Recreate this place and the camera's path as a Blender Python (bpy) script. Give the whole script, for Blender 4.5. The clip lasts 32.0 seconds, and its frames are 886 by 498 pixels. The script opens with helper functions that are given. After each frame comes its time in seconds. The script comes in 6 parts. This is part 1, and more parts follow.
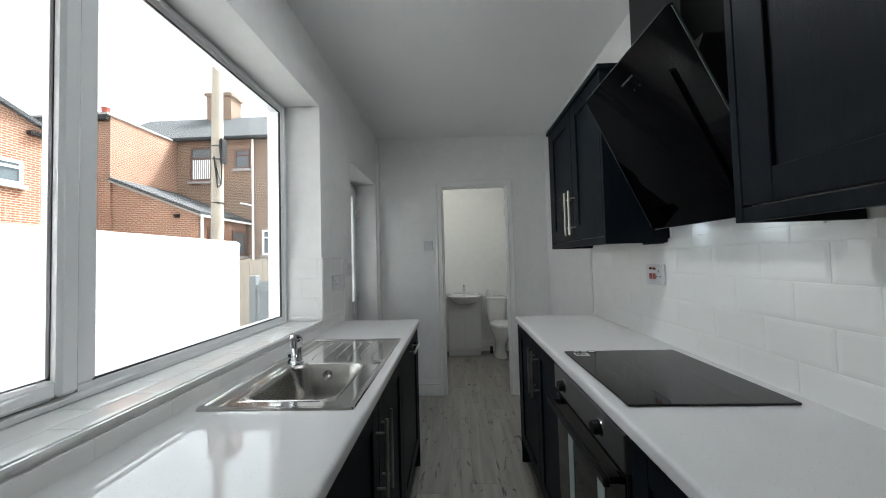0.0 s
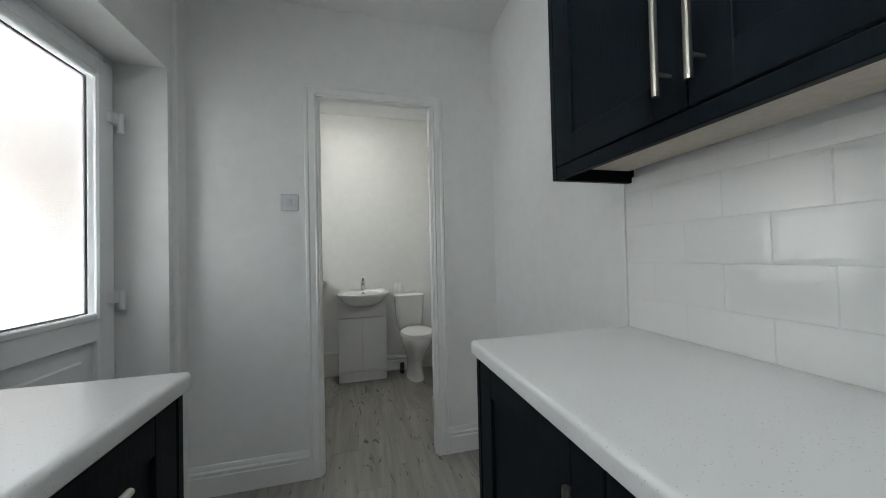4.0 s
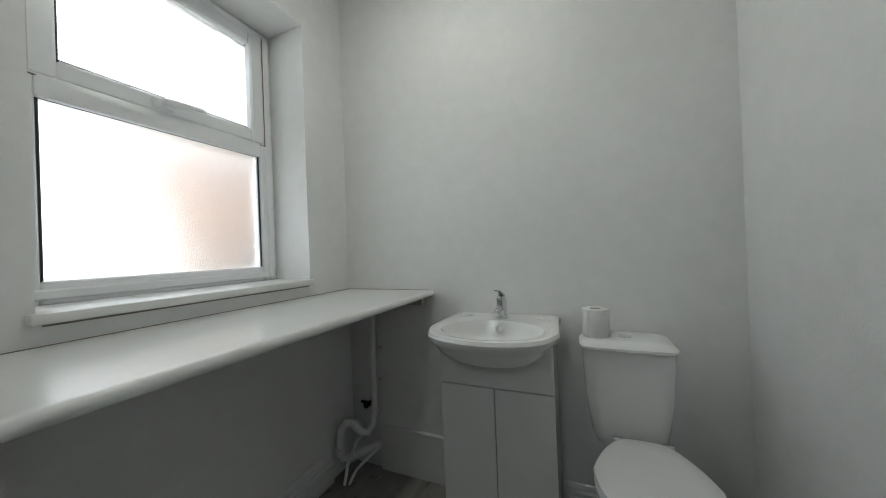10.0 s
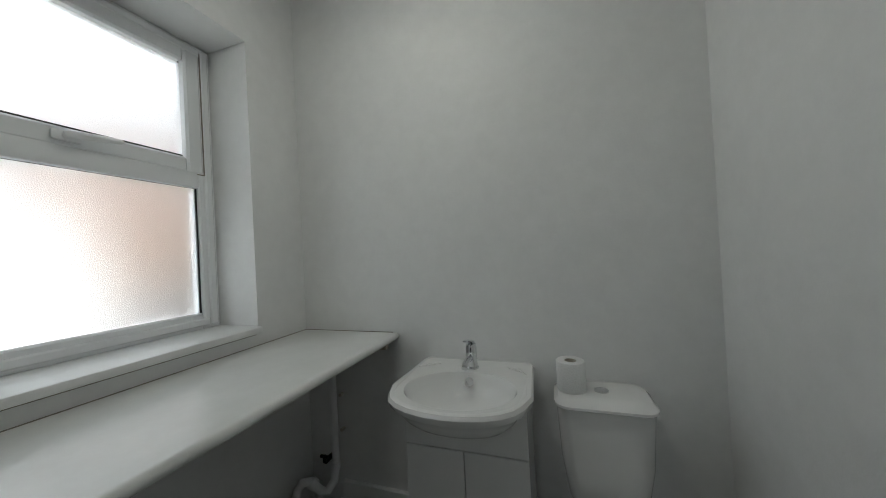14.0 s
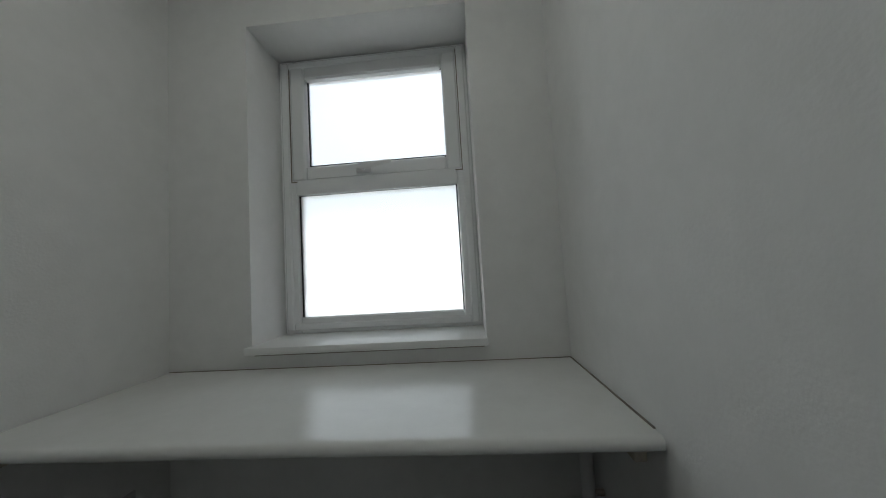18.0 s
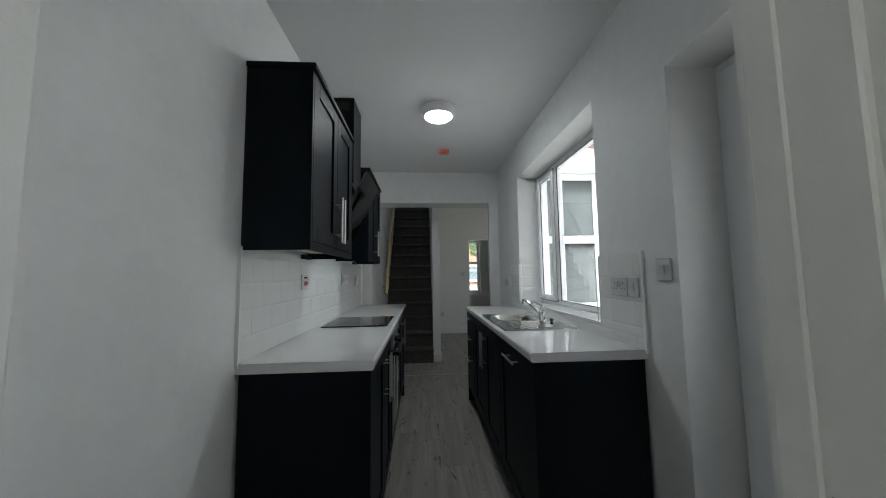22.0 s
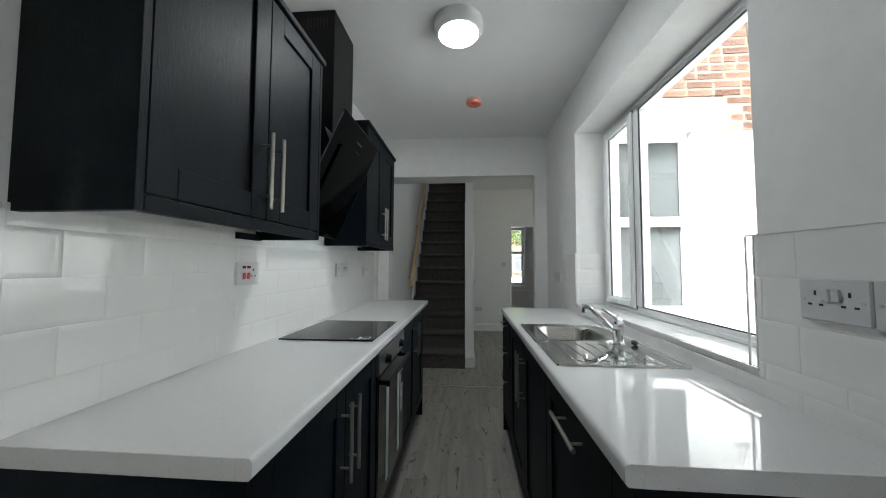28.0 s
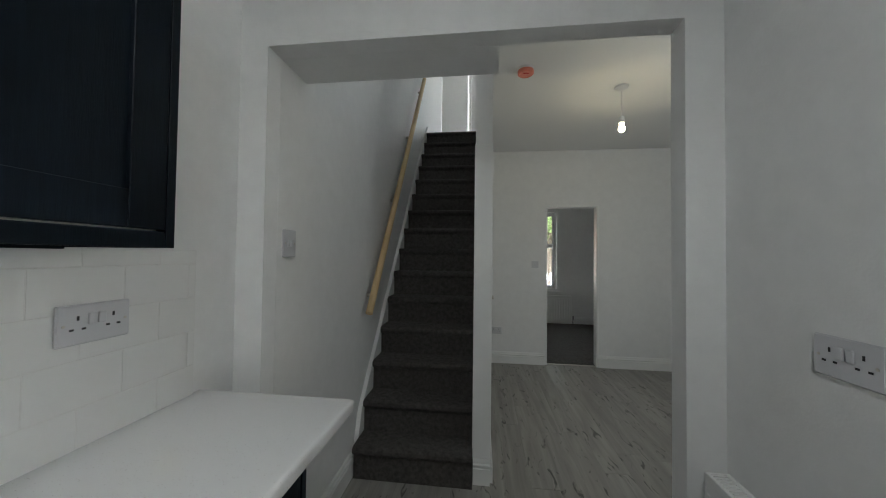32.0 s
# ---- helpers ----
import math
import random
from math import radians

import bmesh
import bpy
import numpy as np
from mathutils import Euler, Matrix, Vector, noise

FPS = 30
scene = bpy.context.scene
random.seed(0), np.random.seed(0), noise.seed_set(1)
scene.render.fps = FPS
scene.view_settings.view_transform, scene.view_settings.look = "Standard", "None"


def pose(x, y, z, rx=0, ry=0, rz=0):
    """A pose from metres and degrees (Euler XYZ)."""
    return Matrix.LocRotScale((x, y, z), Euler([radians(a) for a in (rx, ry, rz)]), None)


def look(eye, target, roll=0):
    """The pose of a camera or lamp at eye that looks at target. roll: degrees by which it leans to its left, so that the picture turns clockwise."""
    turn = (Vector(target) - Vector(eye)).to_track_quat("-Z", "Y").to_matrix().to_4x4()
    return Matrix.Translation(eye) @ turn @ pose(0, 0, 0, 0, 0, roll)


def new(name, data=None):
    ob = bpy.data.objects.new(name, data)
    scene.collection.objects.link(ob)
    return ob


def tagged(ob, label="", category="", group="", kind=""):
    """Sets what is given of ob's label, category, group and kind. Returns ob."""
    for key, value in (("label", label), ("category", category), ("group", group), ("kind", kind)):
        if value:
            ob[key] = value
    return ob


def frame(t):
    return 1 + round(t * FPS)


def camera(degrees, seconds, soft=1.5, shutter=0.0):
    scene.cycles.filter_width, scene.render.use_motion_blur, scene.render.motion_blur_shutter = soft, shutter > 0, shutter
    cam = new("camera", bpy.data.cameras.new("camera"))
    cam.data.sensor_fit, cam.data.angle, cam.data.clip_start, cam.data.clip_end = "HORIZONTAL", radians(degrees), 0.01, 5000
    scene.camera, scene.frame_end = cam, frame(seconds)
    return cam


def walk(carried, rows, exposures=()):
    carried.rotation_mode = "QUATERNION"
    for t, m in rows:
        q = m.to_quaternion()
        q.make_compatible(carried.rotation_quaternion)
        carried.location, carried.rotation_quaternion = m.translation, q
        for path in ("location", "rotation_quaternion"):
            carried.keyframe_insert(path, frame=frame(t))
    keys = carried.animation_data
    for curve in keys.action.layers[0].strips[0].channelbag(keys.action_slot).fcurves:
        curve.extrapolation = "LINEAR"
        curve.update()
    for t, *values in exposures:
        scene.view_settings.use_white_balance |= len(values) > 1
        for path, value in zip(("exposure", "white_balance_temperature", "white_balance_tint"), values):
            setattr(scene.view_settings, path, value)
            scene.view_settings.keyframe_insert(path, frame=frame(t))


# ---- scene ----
cam = camera(107.8, 32.0, soft=1.0)
PATH = [
    (0, (0.389, 0.125, 1.294), (0.319, 2.123, 1.36), -1.5),
    (0.5, (0.479, 0.287, 1.285), (0.432, 2.285, 1.363), -2.1),
    (1, (0.54, 0.435, 1.267), (0.57, 2.434, 1.337), -2.3),
    (1.5, (0.559, 0.568, 1.245), (0.845, 2.547, 1.313), -2.1),
    (2, (0.546, 0.681, 1.212), (0.978, 2.633, 1.257), -1.7),
    (2.5, (0.533, 0.823, 1.187), (1.026, 2.761, 1.217), -1.6),
    (4.5, (0.488, 1.659, 1.141), (0.972, 3.6, 1.176), -1.1),
    (5, (0.486, 1.871, 1.15), (0.873, 3.832, 1.2), -1.0),
    (5.5, (0.494, 2.066, 1.179), (0.811, 4.04, 1.228), -0.7),
    (6, (0.516, 2.265, 1.21), (0.756, 4.25, 1.244), -0.5),
    (6.5, (0.554, 2.491, 1.23), (0.636, 4.489, 1.256), -0.8),
    (7, (0.593, 2.706, 1.236), (0.526, 4.705, 1.246), -1.3),
    (7.5, (0.615, 2.871, 1.234), (0.4, 4.859, 1.234), -1.8),
    (8, (0.716, 3.008, 1.217), (0.191, 4.938, 1.204), -1.9),
    (8.5, (0.784, 3.121, 1.185), (-0.021, 4.952, 1.18), -2.0),
    (9, (0.813, 3.208, 1.143), (-0.046, 5.014, 1.132), -2.2),
    (9.5, (0.812, 3.284, 1.114), (-0.033, 5.097, 1.112), -2.2),
    (10, (0.811, 3.326, 1.103), (0.028, 5.167, 1.111), -2.2),
    (10.5, (0.815, 3.345, 1.113), (0.107, 5.215, 1.131), -2.2),
    (11, (0.818, 3.35, 1.137), (0.16, 5.239, 1.151), -2.2),
    (11.5, (0.821, 3.353, 1.174), (0.186, 5.249, 1.178), -2.2),
    (12, (0.826, 3.348, 1.217), (0.205, 5.249, 1.213), -2.3),
    (12.5, (0.817, 3.335, 1.259), (0.218, 5.243, 1.265), -2.2),
    (13, (0.815, 3.328, 1.284), (0.223, 5.238, 1.307), -2.3),
    (13.5, (0.822, 3.36, 1.279), (0.202, 5.262, 1.299), -2.6),
    (15.5, (0.803, 3.92, 1.179), (-0.128, 5.69, 1.2), -5.0),
    (16, (0.799, 4.077, 1.175), (-0.404, 5.666, 1.228), -5.3),
    (16.5, (0.800, 4.23, 1.184), (-0.755, 5.447, 1.266), -5.1),
    (17, (0.787, 4.336, 1.197), (-1.064, 5.01, 1.292), -4.5),
    (17.5, (0.767, 4.394, 1.215), (-1.209, 4.682, 1.324), -4.0),
    (18, (0.755, 4.407, 1.222), (-1.236, 4.269, 1.351), -3.4),
    (18.5, (0.733, 4.356, 1.236), (-1.165, 3.745, 1.396), -2.8),
    (19, (0.735, 4.283, 1.253), (-1.07, 3.436, 1.417), -2.1),
    (19.5, (0.76, 4.205, 1.262), (-0.953, 3.183, 1.403), -1.6),
    (20, (0.762, 4.086, 1.267), (-0.781, 2.821, 1.407), -1.9),
    (20.5, (0.721, 3.881, 1.257), (-0.603, 2.389, 1.404), -1.9),
    (21, (0.672, 3.762, 1.232), (-0.33, 2.038, 1.38), -2.5),
    (21.5, (0.615, 3.657, 1.215), (-0.021, 1.766, 1.361), -2.3),
    (22, (0.585, 3.525, 1.235), (0.457, 1.535, 1.396), -0.8),
    (22.5, (0.575, 3.328, 1.233), (0.748, 1.341, 1.386), -0.5),
    (23, (0.554, 3.149, 1.223), (0.865, 1.18, 1.378), -0.4),
    (23.5, (0.505, 2.997, 1.209), (0.86, 1.034, 1.354), -0.1),
    (24, (0.453, 2.891, 1.195), (0.824, 0.93, 1.336), 0.0),
    (24.5, (0.44, 2.809, 1.183), (0.811, 0.849, 1.321), 0.0),
    (25, (0.42, 2.787, 1.178), (0.777, 0.824, 1.312), -0.0),
    (25.5, (0.402, 2.79, 1.178), (0.728, 0.821, 1.306), -0.1),
    (27.5, (0.386, 2.81, 1.226), (0.55, 0.82, 1.335), 0.2),
    (28, (0.411, 2.783, 1.242), (0.561, 0.791, 1.341), 0.2),
    (28.5, (0.422, 2.707, 1.242), (0.559, 0.714, 1.332), -0.1),
    (29, (0.413, 2.563, 1.232), (0.519, 0.568, 1.325), -0.7),
    (29.5, (0.384, 2.325, 1.233), (0.522, 0.331, 1.314), -0.5),
    (30, (0.356, 2.027, 1.247), (0.526, 0.036, 1.335), 0.1),
    (30.5, (0.361, 1.691, 1.252), (0.514, -0.302, 1.326), -0.0),
    (31, (0.392, 1.355, 1.272), (0.567, -0.636, 1.343), -0.1),
    (31.5, (0.415, 1.063, 1.316), (0.628, -0.924, 1.386), 0.2),
    (32, (0.398, 0.743, 1.349), (0.632, -1.243, 1.392), 0.7),
]
EXPO = [(0, 2.12, 6050, 5), (1, 1.90, 6050, 5), (2.5, 1.93, 6050, 5), (5, 2.60, 6050, 5), (7, 2.28, 6000, 5), (8, 2.22, 6000, 5), (10, 2.04, 5900, 4), (13, 1.60, 5900, 4), (16, 1.33, 5900, 4), (18, 1.00, 5850, 4),
        (19, 1.15, 5850, 4), (20.5, 1.20, 5850, 4), (21, 1.30, 5950, 4), (22, 1.90, 5950, 4), (23, 2.23, 6000, 5), (25, 2.45, 6060, 4), (29, 2.32, 6060, 4), (30, 2.07, 6060, 4), (31, 2.17, 6160, 5), (32, 2.50, 6150, 5)]
walk(cam, [(t, look(eye, target, roll)) for t, eye, target, roll in PATH], EXPO)

# ---- daylight: bright overcast ----
world = bpy.data.worlds.new("overcast_sky")
scene.world = world
world.use_nodes = True
wn, wl = world.node_tree.nodes, world.node_tree.links
sky = wn.new("ShaderNodeTexSky")
sky.sky_type, sky.sun_disc = "NISHITA", False
sky.sun_elevation, sky.sun_rotation = radians(60), radians(35.5)
sky.dust_density, sky.ozone_density, sky.air_density = 8.0, 0.5, 2.0
pale = wn.new("ShaderNodeHueSaturation")
pale.inputs["Saturation"].default_value, pale.inputs["Value"].default_value = 0.08, 1.35
wl.new(sky.outputs[0], pale.inputs["Color"])
wl.new(pale.outputs[0], wn["Background"].inputs["Color"])
wn["Background"].inputs["Strength"].default_value = 0.15
sun = new("sun", bpy.data.lights.new("sun", "SUN"))
sun.data.energy, sun.data.angle, sun.data.color = 3.4, radians(8), (1.0, 0.96, 0.9)
sun.matrix_basis = look((10, 14, 30), (0, 0, 0))

# area lamp added in the back-room window's opening, standing in for yard daylight
room_fill = new("back_room_fill_lamp", bpy.data.lights.new("back_room_fill_lamp", "AREA"))
room_fill.data.shape, room_fill.data.size, room_fill.data.size_y, room_fill.data.energy, room_fill.data.color = "RECTANGLE", 0.66, 1.5, 1.25, (0.95, 0.98, 1.0)
room_fill.matrix_basis = look((-1.235, -0.565, 1.64), (-1.235, -1.5, 1.5))

# ---- building helpers ----
BASE = {}
SHIFT = Vector((0, 0, 0))      # offset of the room being furnished


def box(x0, x1, y0, y1, z0, z1, bevel=0.0, seg=1):
    bm = bmesh.new()
    bmesh.ops.create_cube(bm, size=1)
    for v in bm.verts:
        v.co = ((x0 + x1) / 2 + v.co.x * (x1 - x0), (y0 + y1) / 2 + v.co.y * (y1 - y0), (z0 + z1) / 2 + v.co.z * (z1 - z0))
    if bevel:
        bmesh.ops.bevel(bm, geom=bm.edges[:], offset=bevel, segments=seg, affect="EDGES", profile=0.5)
    return bm


def merge(*bms):
    out = bmesh.new()
    for b in bms:
        me = bpy.data.meshes.new("tmp")
        b.to_mesh(me)
        out.from_mesh(me)
        b.free()
        bpy.data.meshes.remove(me)
    return out


def moved(bm, m):
    bmesh.ops.transform(bm, matrix=m, verts=bm.verts)
    return bm


def rod(a, b, r, seg=12, r2=None):
    """A round bar from a to b."""
    a, b = Vector(a), Vector(b)
    bm = bmesh.new()
    bmesh.ops.create_cone(bm, cap_ends=True, segments=seg, radius1=r, radius2=r if r2 is None else r2, depth=(b - a).length)
    turn = (b - a).to_track_quat("Z", "Y").to_matrix().to_4x4()
    return moved(bm, Matrix.Translation((a + b) / 2) @ turn)


def lathe(profile, centre, seg=32):
    """A solid of revolution about z: profile is (radius, height) from bottom to top."""
    bm = bmesh.new()
    rings = []
    for r, z in profile:
        if r < 1e-6:
            rings.append([bm.verts.new((0, 0, z))])
        else:
            rings.append([bm.verts.new((r * math.cos(2 * math.pi * k / seg), r * math.sin(2 * math.pi * k / seg), z)) for k in range(seg)])
    for a, b in zip(rings, rings[1:]):
        for k in range(seg):
            j = (k + 1) % seg
            if len(a) == 1 and len(b) == 1:
                continue
            if len(a) == 1:
                bm.faces.new((a[0], b[j], b[k]))
            elif len(b) == 1:
                bm.faces.new((a[k], a[j], b[0]))
            else:
                bm.faces.new((a[k], a[j], b[j], b[k]))
    for end, flip in ((rings[0], True), (rings[-1], False)):
        if len(end) > 1:
            bm.faces.new(end[::-1] if flip else end)
    bmesh.ops.recalc_face_normals(bm, faces=bm.faces[:])
    return moved(bm, Matrix.Translation(centre))


def loft(rings, closed=True, caps=True):
    """A skin over rings of points that all have the same count."""
    bm = bmesh.new()
    vs = [[bm.verts.new(p) for p in ring] for ring in rings]
    n = len(vs[0])
    for a, b in zip(vs, vs[1:]):
        for k in range(n if closed else n - 1):
            j = (k + 1) % n
            bm.faces.new((a[k], a[j], b[j], b[k]))
    if caps:
        bm.faces.new(vs[0][::-1])
        bm.faces.new(vs[-1])
    bmesh.ops.recalc_face_normals(bm, faces=bm.faces[:])
    return bm


def tube(points, r, seg=10):
    """A bent pipe through points."""
    pts = [Vector(p) for p in points]
    rings = []
    for i, p in enumerate(pts):
        d = (pts[min(i + 1, len(pts) - 1)] - pts[max(i - 1, 0)]).normalized()
        u = d.orthogonal().normalized() if i == 0 else (u - d * u.dot(d)).normalized()
        w = d.cross(u)
        rings.append([p + r * (math.cos(2 * math.pi * k / seg) * u + math.sin(2 * math.pi * k / seg) * w) for k in range(seg)])
    return loft(rings)


def extrude(outline, axis, a, b):
    """A closed 2D outline drawn along an axis from a to b; the outline's two numbers are the other two axes in order."""
    def put(p, d):
        return (d, p[0], p[1]) if axis == "x" else (p[0], d, p[1]) if axis == "y" else (p[0], p[1], d)
    return loft([[put(p, a) for p in outline], [put(p, b) for p in outline]])


def smooth(me, angle=35):
    me.polygons.foreach_set("use_smooth", [True] * len(me.polygons))
    me.set_sharp_from_angle(angle=radians(angle))


def thing(name, at, label, category, group="", kind=""):
    ob = new(name)
    ob.empty_display_size = 0.05
    ob.matrix_basis = Matrix.Translation(Vector(at) + SHIFT)
    BASE[ob.name] = Matrix.Translation(at)
    return tagged(ob, label, category, group, kind)


def part(name, bm, material, parent=None, label="", shade=True):
    """Links a bmesh in world coordinates as one mesh under a thing or a part."""
    root = BASE.get(parent.name, Matrix()) if parent else Matrix.Translation(-SHIFT)
    moved(bm, root.inverted())
    me = bpy.data.meshes.new(name)
    bm.to_mesh(me)
    bm.free()
    me.materials.append(material)
    if shade:
        smooth(me)
    ob = new(name, me)
    if parent:
        ob.parent = parent
        BASE[ob.name] = root
    return tagged(ob, label)


def whole(name, bm, material, label, category, group="", kind=""):
    """A thing made of one mesh."""
    return tagged(part(name, bm, material), label, category, group, kind)


def structure(name, bm, material, label="", category=""):
    return tagged(part(name, bm, material), label, category, "", "structure")


def pieces(name, bm, material, parent, places):
    """Alike pieces on one shared mesh, each an object under its parent."""
    me = bpy.data.meshes.new(name)
    bm.to_mesh(me)
    bm.free()
    me.materials.append(material)
    root = BASE.get(parent.name, Matrix()).inverted()
    for m in places:
        ob = new(name, me)
        ob.parent = parent
        ob.matrix_basis = root @ m


# ---- materials ----
def material(name, colour, rough=0.5, metal=0.0, vary=0.0, scale=6.0, bump=0.0, bump_scale=120.0, colour2=None, coat=0.0, stretch=(1, 1, 1), rough_vary=0.0, random=0.0, spec=0.5):
    m = bpy.data.materials.new(name)
    m.use_nodes = True
    n, l = m.node_tree.nodes, m.node_tree.links
    b = n["Principled BSDF"]
    b.inputs["Base Color"].default_value = (*colour, 1)
    b.inputs["Roughness"].default_value = rough
    b.inputs["Metallic"].default_value = metal
    b.inputs["Coat Weight"].default_value = coat
    b.inputs["Specular IOR Level"].default_value = spec
    co = n.new("ShaderNodeTexCoord")
    mp = n.new("ShaderNodeMapping")
    mp.inputs["Scale"].default_value = stretch
    l.new(co.outputs["Object"], mp.inputs["Vector"])
    if vary or colour2:
        no = n.new("ShaderNodeTexNoise")
        no.inputs["Scale"].default_value, no.inputs["Detail"].default_value = scale, 8
        no.inputs["Roughness"].default_value = 0.65
        l.new(mp.outputs[0], no.inputs["Vector"])
        mix = n.new("ShaderNodeMix")
        mix.data_type = "RGBA"
        c2 = colour2 or tuple(c * (1 - vary) for c in colour)
        mix.inputs["A"].default_value, mix.inputs["B"].default_value = (*colour, 1), (*c2, 1)
        ramp = n.new("ShaderNodeMapRange")
        ramp.inputs["From Min"].default_value, ramp.inputs["From Max"].default_value = 0.35, 0.65
        l.new(no.outputs["Fac"], ramp.inputs["Value"])
        l.new(ramp.outputs[0], mix.inputs["Factor"])
        out = mix.outputs["Result"]
        if random:
            oi = n.new("ShaderNodeObjectInfo")
            hs = n.new("ShaderNodeHueSaturation")
            mr = n.new("ShaderNodeMapRange")
            mr.inputs["To Min"].default_value, mr.inputs["To Max"].default_value = 1 - random, 1 + random
            l.new(oi.outputs["Random"], mr.inputs["Value"])
            l.new(mr.outputs[0], hs.inputs["Value"])
            l.new(out, hs.inputs["Color"])
            out = hs.outputs[0]
        l.new(out, b.inputs["Base Color"])
        if rough_vary:
            rr = n.new("ShaderNodeMapRange")
            rr.inputs["To Min"].default_value, rr.inputs["To Max"].default_value = rough - rough_vary, rough + rough_vary
            l.new(no.outputs["Fac"], rr.inputs["Value"])
            l.new(rr.outputs[0], b.inputs["Roughness"])
    if bump:
        nb = n.new("ShaderNodeTexNoise")
        nb.inputs["Scale"].default_value, nb.inputs["Detail"].default_value = bump_scale, 5
        l.new(mp.outputs[0], nb.inputs["Vector"])
        bu = n.new("ShaderNodeBump")
        bu.inputs["Strength"].default_value, bu.inputs["Distance"].default_value = bump, 0.01
        l.new(nb.outputs["Fac"], bu.inputs["Height"])
        l.new(bu.outputs[0], b.inputs["Normal"])
    return m


def glowing(name, colour, strength):
    m = bpy.data.materials.new(name)
    m.use_nodes = True
    b = m.node_tree.nodes["Principled BSDF"]
    b.inputs["Base Color"].default_value = (0.8, 0.8, 0.8, 1)
    b.inputs["Emission Color"].default_value = (*colour, 1)
    b.inputs["Emission Strength"].default_value = strength
    return m


def glass(name, rough=0.0, colour=(1, 1, 1), bump=0.0, bump_scale=90.0):
    m = material(name, colour, rough, bump=bump, bump_scale=bump_scale)
    b = m.node_tree.nodes["Principled BSDF"]
    b.inputs["Transmission Weight"].default_value, b.inputs["IOR"].default_value = 1.0, 1.45
    return m


PLASTER = material("white_emulsion_plaster", (0.80, 0.80, 0.795), 0.62, vary=0.045, scale=14, bump=0.06, bump_scale=140)
CEILING = material("white_ceiling_paint", (0.80, 0.80, 0.80), 0.8, vary=0.02, scale=2, bump=0.08, bump_scale=180)
GLOSS = material("white_gloss_woodwork", (0.80, 0.80, 0.79), 0.28, vary=0.02, scale=20, bump=0.06, bump_scale=90)
UPVC = material("white_upvc", (0.82, 0.83, 0.84), 0.25, vary=0.01, scale=10)
GASKET = material("black_rubber_gasket", (0.015, 0.015, 0.017), 0.5)
NAVY = material("dark_navy_woodgrain_foil", (0.0048, 0.0082, 0.0128), 0.46, vary=0.35, scale=7, spec=0.11, bump=0.10, bump_scale=40, stretch=(14, 14, 1.0), rough_vary=0.05)
def speckled(name, colour, flecks, rough):
    """A glossy laminate with grey flecks of two sizes."""
    m = material(name, colour, rough, vary=0.02, scale=5)
    n, l = m.node_tree.nodes, m.node_tree.links
    b = n["Principled BSDF"]
    base = b.inputs["Base Color"].links[0].from_socket
    co = n.new("ShaderNodeTexCoord")
    for scale, size, share in ((170.0, 0.16, 0.55), (95.0, 0.07, 0.93)):
        vo = n.new("ShaderNodeTexVoronoi")
        vo.inputs["Scale"].default_value = scale
        l.new(co.outputs["Object"], vo.inputs["Vector"])
        near = n.new("ShaderNodeMath")
        near.operation = "LESS_THAN"
        near.inputs[1].default_value = size
        l.new(vo.outputs["Distance"], near.inputs[0])
        sep = n.new("ShaderNodeSeparateColor")
        l.new(vo.outputs["Color"], sep.inputs[0])
        few = n.new("ShaderNodeMath")
        few.operation = "GREATER_THAN"
        few.inputs[1].default_value = share
        l.new(sep.outputs[0], few.inputs[0])
        both = n.new("ShaderNodeMath")
        both.operation = "MULTIPLY"
        l.new(near.outputs[0], both.inputs[0])
        l.new(few.outputs[0], both.inputs[1])
        mix = n.new("ShaderNodeMix")
        mix.data_type = "RGBA"
        mix.inputs["B"].default_value = (*flecks, 1)
        l.new(both.outputs[0], mix.inputs["Factor"])
        l.new(base, mix.inputs["A"])
        base = mix.outputs["Result"]
    l.new(base, b.inputs["Base Color"])
    return m


WORKTOP = speckled("white_speckled_laminate", (0.67, 0.67, 0.675), (0.47, 0.455, 0.45), 0.04)
TILE = material("white_glazed_tile", (0.80, 0.80, 0.79), 0.11, vary=0.015, scale=3)
GROUT = material("white_grout", (0.77, 0.765, 0.75), 0.7, vary=0.08, scale=40, bump=0.2, bump_scale=300)
SINKSTEEL = material("polished_sink_steel", (0.66, 0.655, 0.64), 0.09, 1.0, vary=0.05, scale=4, rough_vary=0.03)
SATIN = material("satin_bowl_steel", (0.50, 0.485, 0.455), 0.26, 1.0, vary=0.06, scale=30, bump=0.02, bump_scale=200)
CHROME = material("polished_chrome", (0.75, 0.76, 0.77), 0.06, 1.0)
NICKEL = material("brushed_nickel_bar", (0.60, 0.57, 0.52), 0.28, 1.0, vary=0.06, scale=60)
BLACKGLASS = material("black_glass", (0.002, 0.002, 0.0025), 0.055, vary=0.1, scale=5, rough_vary=0.02)
BLACK = material("black_enamel", (0.005, 0.005, 0.0055), 0.35, vary=0.2, scale=30, spec=0.2)
CERAMIC = material("white_glazed_ceramic", (0.83, 0.83, 0.82), 0.06, vary=0.01, scale=4)
PLASTIC = material("white_moulded_plastic", (0.80, 0.80, 0.80), 0.3, vary=0.01, scale=15)
PLATE = material("pale_grey_moulded_plate", (0.60, 0.60, 0.62), 0.35, vary=0.02, scale=15)
CARPET = material("charcoal_carpet", (0.135, 0.122, 0.114), 0.95, colour2=(0.068, 0.062, 0.058), scale=35, bump=0.9, bump_scale=420)
PINE = material("varnished_pine", (0.70, 0.53, 0.30), 0.35, colour2=(0.60, 0.42, 0.21), scale=5, stretch=(12, 1, 1))
CLEAR = glass("clear_pane", 0.0)
